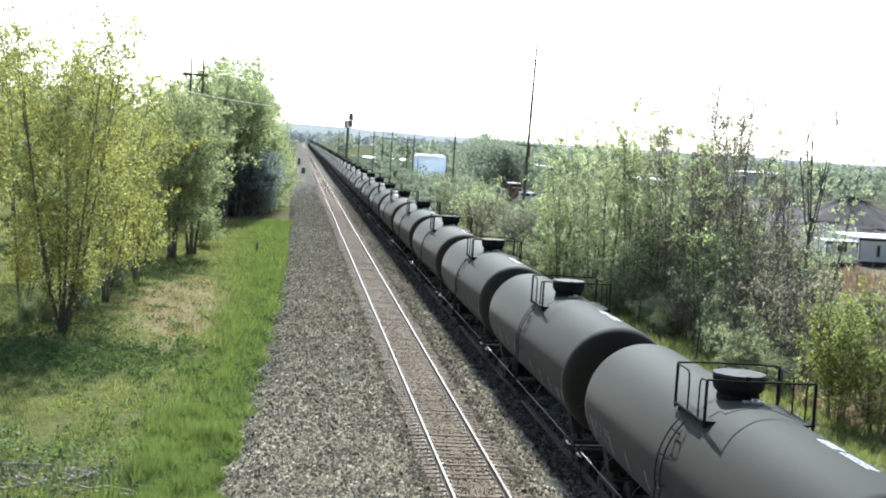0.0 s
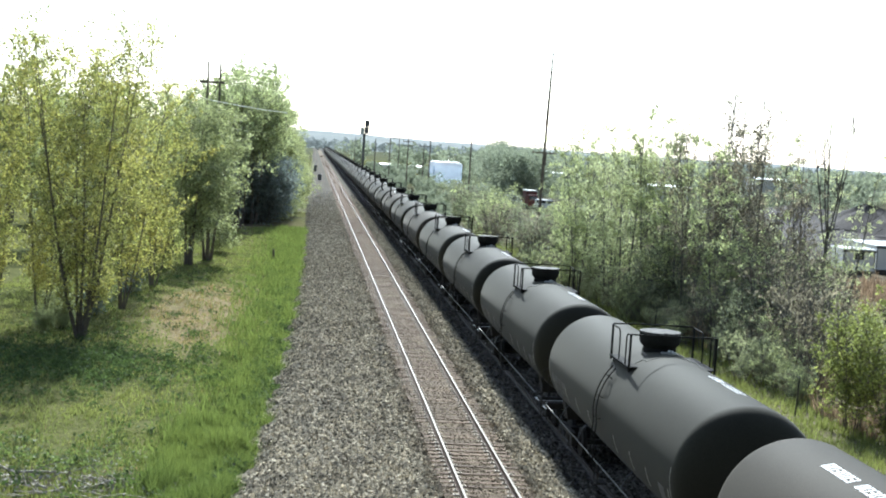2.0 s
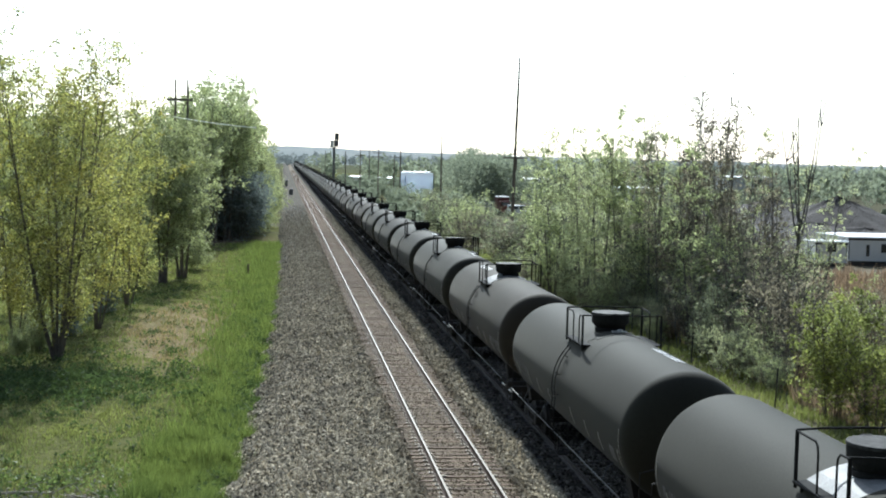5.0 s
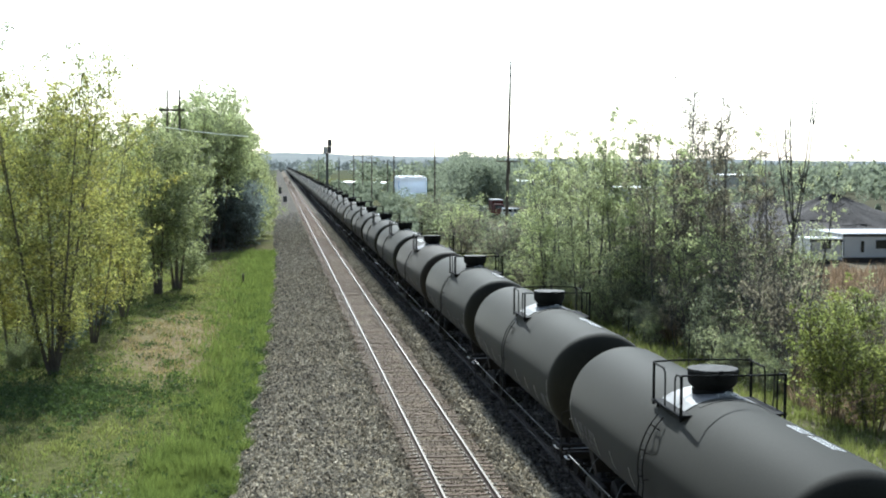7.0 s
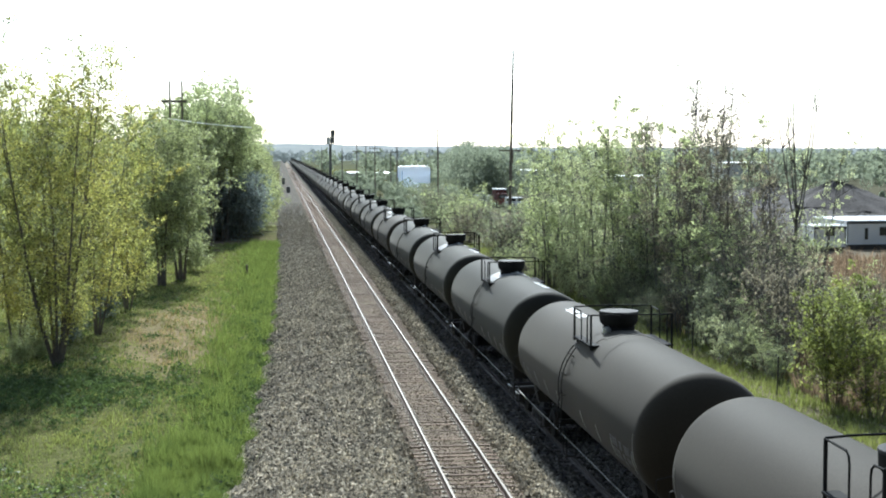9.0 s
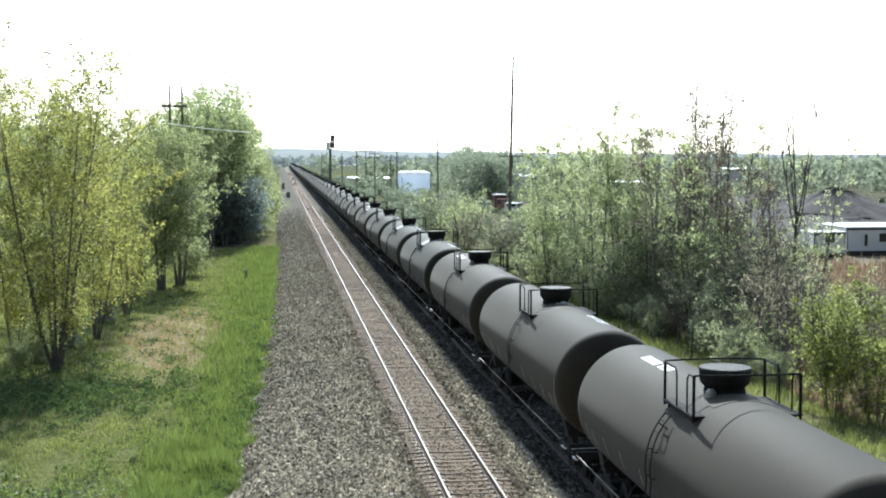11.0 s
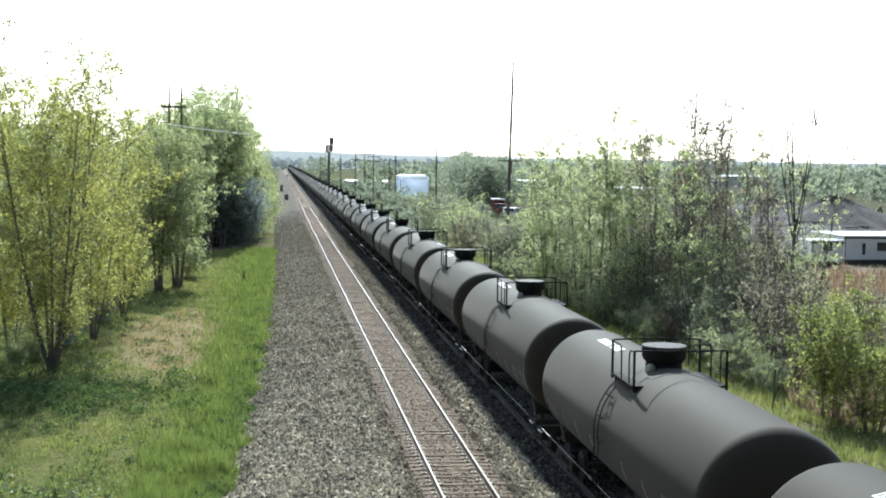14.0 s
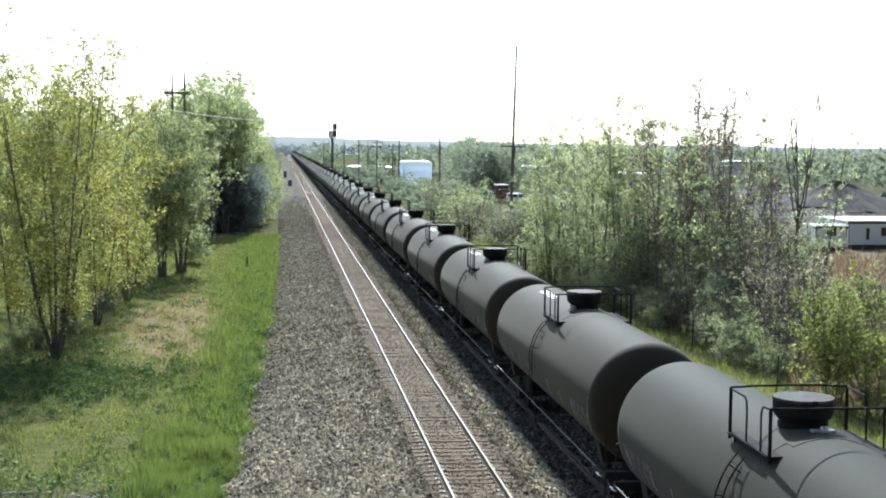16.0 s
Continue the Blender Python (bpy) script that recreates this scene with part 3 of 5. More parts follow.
def build_left_trees():
    r = np.random.default_rng(21)
    yy = 66
    big = make_tree(r, rise(72, yy, 95) + 0.9, 8, 0.19, 0.10, 2.2, 20, 22000, 0.075, M_LEAF_GOLD, 0.2, 0.085, top_bare=0.35, foot=0.14, splay=0.8, clump=12)
    plant("poplar", big, pose(spot(95, yy), yy, ground_z(spot(95, yy), yy) - 0.1, 0, 0, 20), "multi-stemmed young poplar with sparse yellow-green spring leaves", group="poplars by the line")
    for px, top, y, st, n, seed, m in ((20, 78, 70, 3, 14000, 5, M_LEAF_GOLD), (168, 88, 77, 4, 13000, 6, M_LEAF_GOLD), (60, 150, 88, 3, 9000, 8, M_LEAF_WILLOW),
                                       (-60, 130, 74, 3, 9000, 9, M_LEAF_GOLD), (222, 190, 88, 4, 11000, 14, M_LEAF_GOLD)):
        q = np.random.default_rng(seed)
        t = make_tree(q, rise(top, y, px) + 0.9, st + 1, 0.14, 0.10, 2.1, 16, int(n * 0.95), 0.078, m, 0.2, 0.05, top_bare=0.35, foot=0.12, splay=0.85, clump=12)
        plant("poplar", t, pose(spot(px, y), y, ground_z(spot(px, y), y) - 0.1, 0, 0, seed * 40), "slender poplar with thin yellow-green spring foliage", group="poplars by the line")
    # round soft willows past the clearing
    for px, top, y, n, seed, m in ((285, 215, 106, 20000, 31, M_LEAF_WILLOW), (318, 232, 110, 12000, 32, M_LEAF_WILLOW), (250, 235, 122, 12000, 33, M_LEAF_WILLOW)):
        q = np.random.default_rng(seed)
        t = make_tree(q, rise(top, y, px) + 0.9, 4, 0.14, 0.22, 2.9, 15, n, 0.10, m, 0.33, 0.12, droop=0.25)
        plant("willow", t, pose(spot(px, y), y, -0.95), "round soft green willow in fresh leaf", group="willows by the line")
    # tall wood beyond, along the line
    kinds = [make_tree(np.random.default_rng(40 + i), 15.5, 3, 0.09, 0.2, 3.0, 18, 14000, 0.13, (M_LEAF_WILLOW, M_LEAF_GREEN, M_LEAF_WILLOW)[i % 3], 0.36, 0.16) for i in range(3)]
    high = make_tree(np.random.default_rng(47), 15.5, 4, 0.09, 0.46, 3.0, 16, 13000, 0.13, M_LEAF_GREEN, 0.36, 0.16)
    q = np.random.default_rng(50)
    rows = [(345, 170, 150), (372, 168, 158), (396, 160, 160), (416, 190, 172), (380, 165, 178), (425, 172, 185), (400, 190, 192), (352, 185, 185), (446, 238, 200), (452, 246, 230), (458, 252, 260),
            (330, 190, 175), (300, 195, 180), (270, 205, 170), (235, 215, 165), (200, 205, 160), (150, 205, 150), (100, 195, 150), (50, 195, 145), (0, 190, 140), (-40, 190, 140), (120, 230, 118), (30, 240, 112)]
    for i, (px, top, y) in enumerate(rows):
        s = (rise(top, y, px) + 0.9) / 15.5
        t = plant("tall_tree", high if i < 4 else kinds[i % 3], pose(spot(px, y), y, -0.95, 0, 0, q.uniform(0, 360)), "tall broadleaf tree in fresh green leaf at the wood's edge", group="wood along the line")
        t.scale = (s, s, s)
    for i in range(34):
        y = 270 + i * 17
        s = q.uniform(0.5, 0.72)
        t = plant("tall_tree", kinds[i % 3], pose(-10.5 - q.uniform(0, 7), y, -0.95, 0, 0, q.uniform(0, 360)), "tall broadleaf tree in fresh green leaf at the wood's edge", group="wood along the line")
        t.scale = (s, s, s)
    # low shrubs at the foot of the wood; the dark kind stands for shade
    low = [make_tree(np.random.default_rng(60 + i), 3.2, 6, 0.3, 0.08, 1.2, 8, 5000, 0.085, (M_LEAF_WILLOW, M_LEAF_SHADE)[i], 0.3, 0.03) for i in range(2)]
    words = ("low green shrub at the wood's edge", "dense dark shrub standing in for shade under the trees")
    for i, (px, y, s, k) in enumerate(((340, 118, 0.8, 0), (362, 160, 1.7, 1), (376, 163, 1.9, 1), (390, 161, 2.0, 1), (404, 164, 2.0, 1), (418, 162, 1.9, 1), (430, 166, 1.8, 1), (386, 170, 2.2, 1), (412, 172, 2.2, 1),
                                       (448, 172, 1.2, 0), (456, 178, 1.3, 0), (460, 190, 1.4, 0), (468, 215, 1.5, 0), (466, 240, 1.5, 0), (472, 270, 1.6, 0), (60, 70, 0.5, 0), (28, 67, 0.35, 0), (62, 69, 0.4, 0), (118, 74, 0.5, 1), (180, 84, 0.45, 1))):
        t = plant("shrub", low[k], pose(spot(px, y), y, -0.95, 0, 0, i * 77), words[k], "shrub", "shrubs along the line", "stem")
        t.scale = (s, s, s)


def build_right_scrub():
    mats = (M_LEAF_GREEN, M_LEAF_PALE, M_LEAF_BROWN, M_LEAF_DARK)
    # taller trees that break the skyline
    rows = [(962, 268, 104, 0, 4500), (978, 244, 100, 0, 7000), (1006, 250, 96, 1, 6500), (1034, 238, 92, 1, 5500), (1060, 212, 90, 1, 7500), (1098, 240, 88, 0, 5500), (1128, 216, 88, 1, 6500), (1154, 236, 84, 0, 4500),
            (1174, 250, 80, 2, 2600), (1190, 198, 84, 2, 1800), (1210, 180, 82, 2, 2000), (1234, 168, 80, 2, 2000), (1252, 174, 84, 2, 2000), (1272, 170, 83, 2, 2000), (1228, 255, 76, 0, 4000), (1294, 246, 78, 2, 2600),
            (1330, 210, 86, 1, 3200), (1362, 266, 80, 2, 2200), (1448, 268, 92, 1, 2200)]
    for i, (px, top, y, k, n) in enumerate(rows):
        q = np.random.default_rng(100 + i)
        thin = k == 2
        t = make_tree(q, (rise(top - 10, y, px) + 1.2) * 1.04, 2 + i % 2 if thin else 3 + i % 2, 0.08 if thin else 0.13, 0.3 if thin else 0.1, 1.5 if thin else 2.0, 17 if thin else 14, n, 0.078, mats[k], 0.2, 0.075,
                      top_bare=0.55 if thin else 0.1, rmin=0.024 if thin else 0.02, rise_up=0.6 if thin else 0.0, clump=12 if thin else 24, wood=M_STEM)
        plant("scrub_tree", t, pose(spot(px, y), y, ground_z(spot(px, y), y) - 0.1, 0, 0, i * 53), ("thin scrub tree with sparse brownish spring buds" if thin else "slender scrub tree with pale green spring leaves"), group="scrub trees beyond the line")
    q = np.random.default_rng(140)
    g, top = Geo(), rise(120, 80, 1410) + 1.25
    g.tube([(0, 0, -0.1), (0.06, 0, 2.2), (-0.05, 0.05, 4.6), (0.05, 0, 7.2)], [0.17, 0.13, 0.11, 0.095], 8, False)
    buds = []
    for k in range(5):
        a, z0 = 2.5 * k + 0.4, 5.2 + 0.45 * k
        out, ln = q.uniform(1.2, 2.3), (top - z0) * (1.0, 0.92, 0.98, 0.8, 0.9)[k]
        P = [Vector((math.cos(a) * out * w ** 0.8, math.sin(a) * out * w ** 0.8, z0 + ln * w)) + Vector(q.normal(size=3) * 0.05 * w) for w in (0, 0.15, 0.35, 0.55, 0.75, 1.0)]
        g.tube(P, [0.052, 0.047, 0.042, 0.036, 0.03, 0.022], 6, False)
        for _ in range(5):
            w = q.integers(2, 5)
            e = P[w] + Vector((q.normal() * 0.35, q.normal() * 0.35, q.uniform(0.5, 1.4)))
            g.tube([P[w], P[w].lerp(e, 0.5) + Vector((0, 0, -0.08)), e], [0.038, 0.032, 0.022], 4, False)
            buds += [tuple(e + Vector(q.normal(size=3) * 0.2)) for _ in range(14)]
    for _ in range(900):
        buds.append((q.normal() * 0.55, q.normal() * 0.55, q.uniform(2.2, 7.0)))
    bare = g.mesh("trunk", M_STEM, True), cards("crown", np.array(buds), 0.07, M_LEAF_PALE, rng=q)
    plant("bare_tree", bare, pose(spot(1410, 80), 80, -1.25), "nearly leafless slender tree with upright limbs")
    # undergrowth
    kinds = []
    for i in range(8):
        q = np.random.default_rng(150 + i)
        k = (0, 2, 1, 1, 2, 0, 3, 2)[i]
        bushy = k in (0, 1, 3)
        kinds.append((k, make_tree(q, 4.0, 7 + i % 3, 0.34 if bushy else 0.22, 0.12, 1.25 if bushy else 1.0, 7 if bushy else 8,
                                  (2600, 1300, 2100, 2900, 1100, 2300, 3200, 1600)[i], 0.062, mats[k], 0.21, 0.028, top_bare=0.25, rmin=0.014, foot=0.35, splay=1.0, clump=20 if bushy else 10, wood=M_STEM)))
    q = np.random.default_rng(170)
    words = {0: "leafy green scrub bush", 1: "pale green scrub bush with small spring leaves", 2: "twiggy brownish scrub bush with few leaves", 3: "dense dark green scrub bush"}
    for i in range(185):
        y = 40 + 85 * q.random()
        x = 16.0 + 0.02 * (y - 40) + 16.5 * q.random() ** 1.4
        px = bearing(x, y)
        if px > 1640 or px < 905:
            continue
        lim = np.interp(px, [905, 940, 1000, 1250, 1400, 1430, 1600], [380, 340, 310, 310, 390, 452, 462])
        if (px > 1390 and y < 58) or (px < 1180 and q.random() < 0.3):
            continue
        if px > 1400 and x > 20:
            lim += 10
        top = min(rise(lim + q.uniform(0, 80), y, px), q.uniform(1.6, 6.0))
        if top < 0.4:
            continue
        s = (top + 1.2) / 4.0
        k, me = kinds[((6, 1, 7, 6, 4, 0, 1, 5) if px > 1180 and y < 58 else (1, 4, 7, 5, 5, 4, 6, 0) if px > 1180 else (6, 5, 0, 3, 6, 2, 0, 7))[q.integers(8)]]
        t = plant("scrub_bush", me, pose(x, y, ground_z(x, y) - 0.05, 0, 0, q.uniform(0, 360)), words[k], "bush", "scrub beyond the line", "stem")
        w = s * q.uniform(0.75, 1.0)
        t.scale = (w, w, s)
    # low leafy growth closing the foot of the scrub
    for i in range(110):
        y = 52 + 66 * q.random()
        x = float(np.interp(y, [52, 78, 118], [16.6, 15.6, 13.2])) + 5.0 * q.random() ** 1.3
        if bearing(x, y) > 1400:
            continue
        k, me = kinds[(6, 5, 0, 6, 7, 3)[q.integers(6)]]
        t = plant("scrub_bush", me, pose(x, y, ground_z(x, y) - 0.05, 0, 0, q.uniform(0, 360)), words[k], "bush", "scrub beyond the line", "stem")
        w = q.uniform(0.32, 0.68)
        t.scale = (w * 1.1, w * 1.1, w)
    # thickets further up the line
    for i in range(120):
        y = 100 + 190 * q.random() ** 1.3
        x = 13.5 + 0.035 * (y - 100) + 30 * q.random() ** 1.5
        px = bearing(x, y)
        if px > 960 or (24 < x < 36 and 300 < y):
            continue
        top = min(rise(np.interp(px, [600, 700, 770, 830, 850, 925, 940, 960], [335, 335, 315, 325, 352, 352, 330, 330]) + q.uniform(0, 50), y, px), q.uniform(1.5, 5.5))
        if top < 0.3:
            continue
        s = (top + 1.2) / 4.0
        k, me = kinds[(6, 6, 5, 7, 6, 6, 7, 6)[q.integers(8)]]
        t = plant("scrub_bush", me, pose(x, y, -1.25, 0, 0, q.uniform(0, 360)), words[k], "bush", "scrub beyond the line", "stem")
        t.scale = (s * 1.3, s * 1.3, s)
    # bright bush in the open
    q = np.random.default_rng(180)
    me = make_tree(q, 5.2, 9, 0.24, 0.15, 1.25, 10, 7000, 0.075, M_LEAF_LIME, 0.2, 0.035, clump=26, splay=0.9, top_bare=0.2)
    plant("yellow_bush", me, pose(spot(1482, 52), 52, -1.2), "round bush with bright yellow-green leaves", "bush", trunk="stem")
    me2 = make_tree(q, 3.4, 8, 0.25, 0.12, 1.1, 9, 3200, 0.075, M_LEAF_LIME, 0.2, 0.035, clump=26, splay=0.9)
    plant("yellow_bush", me2, pose(spot(1560, 50), 50, -1.2), "round bush with bright yellow-green leaves", "bush", trunk="stem")


def build_far_woods():
    """Belts of wood and scrub out to the horizon."""
    rng = np.random.default_rng(200)

    def yard(x, y):
        """The open storage yard."""
        return 205 < y < 330 and 838 < bearing(x, y) < 930

    def belt(name, n, xr, yr, hr, size, mat, label, per=90, keep=None):
        c = []
        for _ in range(n):
            x, y = rng.uniform(*xr), rng.uniform(*yr)
            if (keep and not keep(x, y)) or (yard(x, y) and name == "far_scrub"):
                continue
            h = rng.uniform(*hr)
            r = h * rng.uniform(0.28, 0.42)
            d = rng.normal(size=(per, 3))
            d /= np.linalg.norm(d, axis=1, keepdims=True)
            rad = rng.uniform(0.55, 1.0, (per, 1)) ** 0.5
            c.append(np.array([x, y, h * 0.55 - 0.9]) + d * rad * np.array([r, r, h * 0.46]) * rng.uniform(0.85, 1.1, (per, 1)))
        tagged(new(name, cards(name, np.concatenate(c), size, mat, 0.7, rng=rng)), label, "woodland", kind="stuff")

    belt("far_woods", 600, (-450, 1000), (1250, 1850), (8, 14), 1.2, M_LEAF_RIDGE, "distant wooded ridge, haze put into its dull green", 70)
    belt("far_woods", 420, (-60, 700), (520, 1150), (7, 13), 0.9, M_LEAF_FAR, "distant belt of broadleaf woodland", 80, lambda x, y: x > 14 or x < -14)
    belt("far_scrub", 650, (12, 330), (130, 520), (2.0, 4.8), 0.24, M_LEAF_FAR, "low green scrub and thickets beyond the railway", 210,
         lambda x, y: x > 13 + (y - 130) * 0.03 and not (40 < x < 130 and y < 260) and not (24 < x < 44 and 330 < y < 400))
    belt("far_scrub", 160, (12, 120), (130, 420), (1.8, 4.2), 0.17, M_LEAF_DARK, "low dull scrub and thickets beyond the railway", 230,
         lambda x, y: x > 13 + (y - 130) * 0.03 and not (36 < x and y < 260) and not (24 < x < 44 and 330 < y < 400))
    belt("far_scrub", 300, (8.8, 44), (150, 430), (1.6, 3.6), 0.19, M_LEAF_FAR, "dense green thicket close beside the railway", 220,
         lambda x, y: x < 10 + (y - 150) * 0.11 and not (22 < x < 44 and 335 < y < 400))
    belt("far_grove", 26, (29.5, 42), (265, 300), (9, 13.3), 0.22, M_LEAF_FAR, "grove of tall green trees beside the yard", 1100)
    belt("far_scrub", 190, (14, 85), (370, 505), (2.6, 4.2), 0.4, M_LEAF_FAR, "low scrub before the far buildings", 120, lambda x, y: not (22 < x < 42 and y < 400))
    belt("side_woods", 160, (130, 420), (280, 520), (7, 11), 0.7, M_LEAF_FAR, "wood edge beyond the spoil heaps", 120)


def build_hills():
    g = Geo()
    n = 160
    for j, (y, f) in enumerate(((1750, 0.0), (1950, 0.75), (2200, 1.0), (3200, 1.0))):
        for i in range(n):
            x = -2600 + 5600 * i / (n - 1)
            px = 497 + (x + 5) / 2000 * 2420
            h = np.interp(px, [-400, 300, 520, 640, 760, 1500, 2400], [18, 20, 26, 23, 20, 17, 14]) + 2.0 * noise.noise((x * 0.006, j, 0)) + 1.2 * noise.noise((x * 0.03, j, 5))
            g.v.append((x, y, -1.2 + f * h))
    g.f = [(j * n + i, j * n + i + 1, (j + 1) * n + i + 1, (j + 1) * n + i) for j in range(3) for i in range(n - 1)]
    g.m = [0] * len(g.f)
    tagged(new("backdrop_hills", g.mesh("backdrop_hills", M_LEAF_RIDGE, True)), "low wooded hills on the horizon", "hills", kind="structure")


# ---------------------------------------------------------------- grass
def build_grass():
    rng = np.random.default_rng(300)

    def blades(name, n, where, h, mat, label, width=0.022):
        P = []
        while len(P) < n:
            y = 34 + 120 * rng.random() ** 2.2
            x = where(y)
            if x is None:
                continue
            P.append((x, y, ground_z(x, y)))
        P = np.array(P)
        a = rng.uniform(0, 6.283, n)
        tuft = np.array([noise.noise((p[0] * 0.9, p[1] * 0.45, 1.0)) + 0.6 * noise.noise((p[0] * 3.1, p[1] * 2.0, 4.0)) for p in P])
        hh = h * rng.uniform(0.5, 1.3, n) * np.clip(0.75 + 0.9 * tuft, 0.2, 1.7)
        d = np.stack([np.cos(a), np.sin(a), np.zeros(n)], 1)
        bend = np.stack([rng.normal(size=n), rng.normal(size=n), np.zeros(n)], 1) * 0.25 * hh[:, None]
        wd = (width * (1 + (P[:, 1] - 34) / 60))[:, None]
        v = np.stack([P - d * wd, P + d * wd, P + bend + np.stack([0 * hh, 0 * hh, hh], 1)], 1).reshape(-1, 3)
        me = bpy.data.meshes.new(name)
        me.from_pydata(v, [], np.arange(3 * n).reshape(-1, 3))
        me.materials.append(mat)
        tagged(new(name, me), label, "grass", kind="stuff")

    def verge(y):
        e = bed_left(y)
        return e + 0.15 - abs(rng.normal()) * (1.3 + 0.006 * y)

    def field(y):
        x = rng.uniform(-24, -6.5)
        if bare(x, y) and rng.random() < 0.85:
            return None
        return x if x < bed_left(y) - 0.3 else None

    def dry(y):
        x = rng.uniform(-20, -6.5)
        return x if x < bed_left(y) - 0.3 and (bare(x, y) or rng.random() < 0.03) else None

    def bare(x, y):
        """Thin dry patches of the meadow."""
        k = noise.noise((x * 0.35, y * 0.18, 2.0))
        return ((x + 11) / 2.6) ** 2 + ((y - 79) / 13) ** 2 < 1 + k or ((x + 9.3) / 1.6) ** 2 + ((y - 39.5) / 1.0) ** 2 < 1 + k

    def right(y):
        return rng.uniform(7.3, 18)

    blades("tall_grass", 46000, verge, 0.5, M_GRASS_TALL, "tall bright green grass along the ballast", 0.016)
    def thick(y):
        x = rng.uniform(-9.3 + 0.25 * math.sin(y * 2.1), -6.6)
        return x if 36 < y < 47 and x < bed_left(y) - 0.05 else None

    blades("tall_grass", 15000, thick, 0.62, M_GRASS_TALL, "dense tall green grass clump beside the ballast", 0.014)
    blades("meadow_grass", 110000, field, 0.16, M_GRASS, "short green meadow grass")
    blades("dry_grass", 4500, dry, 0.16, M_STRAW, "dry straw-coloured stalks in the meadow")
    blades("verge_grass", 60000, right, 0.38, M_GRASS, "green grass strip between the train and the scrub")
    def under(y):
        return rng.uniform(17, 30)

    def bank(y):
        x = rng.uniform(24, 62)
        return x if 66 < y < 125 and 1440 < bearing(x, y) < 1680 else None

    def edge(y):
        x = rng.uniform(16.8, 23)
        return x if 46 < y < 80 and noise.noise((x * 0.4, y * 0.25, 6.0)) > 0.05 else None

    blades("dry_weeds", 8000, bank, 1.15, M_WEED_DRY, "tall reddish-brown dead weeds on the bank before the trailers", 0.035)
    blades("dry_weeds", 7000, edge, 1.1, M_WEED_DRY, "brown dead weeds at the foot of the scrub", 0.03)
    blades("undergrowth", 10000, under, 0.9, M_STRAW, "tall dry pale grass under the scrub", 0.03)
    c = []
    for _ in range(760):
        # dark clumps: over half deepen the poplars' shadow, the rest line the ballast
        if rng.random() < 0.55:
            y, x = rng.normal(59, 3.2), rng.normal(-14.5, 2.6)
        else:
            y = 36 + 60 * rng.random() ** 1.3
            x = bed_left(y) - abs(rng.normal()) * 0.5
        if x > bed_left(y) + 0.2:
            continue
        k = rng.integers(14, 46)
        c.append(np.array([x, y, ground_z(x, y) + 0.14]) + rng.normal(size=(k, 3)) * np.array([0.2, 0.22, 0.11]))
    for _ in range(420):
        y = 35 + 75 * rng.random() ** 1.6
        x = rng.uniform(-20, bed_left(y) + 0.1)
        z = ground_z(x, y)
        k = rng.integers(12, 40)
        c.append(np.array([x, y, z + 0.12]) + rng.normal(size=(k, 3)) * np.array([0.22, 0.22, 0.09]))
    tagged(new("weeds", cards("weeds", np.concatenate(c), 0.07, M_WEED, 0.6, rng=rng)), "low broad-leaved weeds scattered in the meadow", "weeds", kind="stuff")


def build_deadwood():
    """Bleached branches, dead leaves and a row of broad weeds at the near edge of the meadow."""
    q = np.random.default_rng(410)
    for k in range(13):
        x, y = -12.9 + 5.2 * k / 12 + q.normal() * 0.25, q.uniform(36.6, 38.9)
        ln, a = q.uniform(0.9, 2.1), q.normal() * 0.5 + (math.pi if q.random() < 0.5 else 0)
        d = Vector((math.cos(a), math.sin(a), 0))
        b = thing("fallen_branch", "bleached dead branch lying in the weeds", "branch", "fallen branches", pose(x, y, ground_z(x, y) + 0.05))
        pts = [d * ln * w + Vector((q.normal() * 0.06, q.normal() * 0.06, 0.04 + 0.09 * math.sin(3 * w + k))) for w in (0, 0.25, 0.5, 0.75, 1.0)]
        part("limb", Geo().tube(pts, [0.036, 0.032, 0.027, 0.02, 0.011], 6), M_DEADWOOD, b, smooth=True)
        for w in (1, 2, 3):
            e = pts[w] + Vector((d.x * 0.35 + q.normal() * 0.22, d.y * 0.35 + q.normal() * 0.22, q.uniform(0.05, 0.3)))
            part("twig", Geo().tube([pts[w], pts[w].lerp(e, 0.5) + Vector((0, 0, 0.03)), e], [0.02, 0.016, 0.009], 5), M_DEADWOOD, b)
    dead, green = [], []
    for _ in range(900):
        x, y = q.uniform(-14, -7.2), q.normal(38.2, 0.9)
        if x < bed_left(y) + 0.2:
            dead.append((x, y, ground_z(x, y) + q.uniform(0.02, 0.2)))
    for _ in range(70):
        x, y = q.uniform(-15, -9.6), q.normal(40.8, 1.3)
        c = np.array([x, y, ground_z(x, y) + 0.2])
        green.append(c + q.normal(size=(q.integers(14, 40), 3)) * np.array([0.24, 0.24, 0.09]))
    tagged(new("dead_leaves", cards("dead_leaves", np.array(dead), 0.075, M_DEADWOOD, 0.5, rng=q)), "pale dead leaves and stalks on the ground", "leaf litter", kind="stuff")
    tagged(new("broad_weeds", cards("broad_weeds", np.concatenate(green), 0.055, M_BROADLEAF, 0.6, rng=q)), "fresh green broad-leaved weeds in a row", "weeds", kind="stuff")


# ---------------------------------------------------------------- tank car
TANK_R, TANK_Z = 1.6, 2.59


def on_tank(theta, y, off=0.0):
    """A place on the tank's skin; theta from the top, positive to the right."""
    r = TANK_R + off
    return (r * math.sin(theta), y, TANK_Z + r * math.cos(theta))


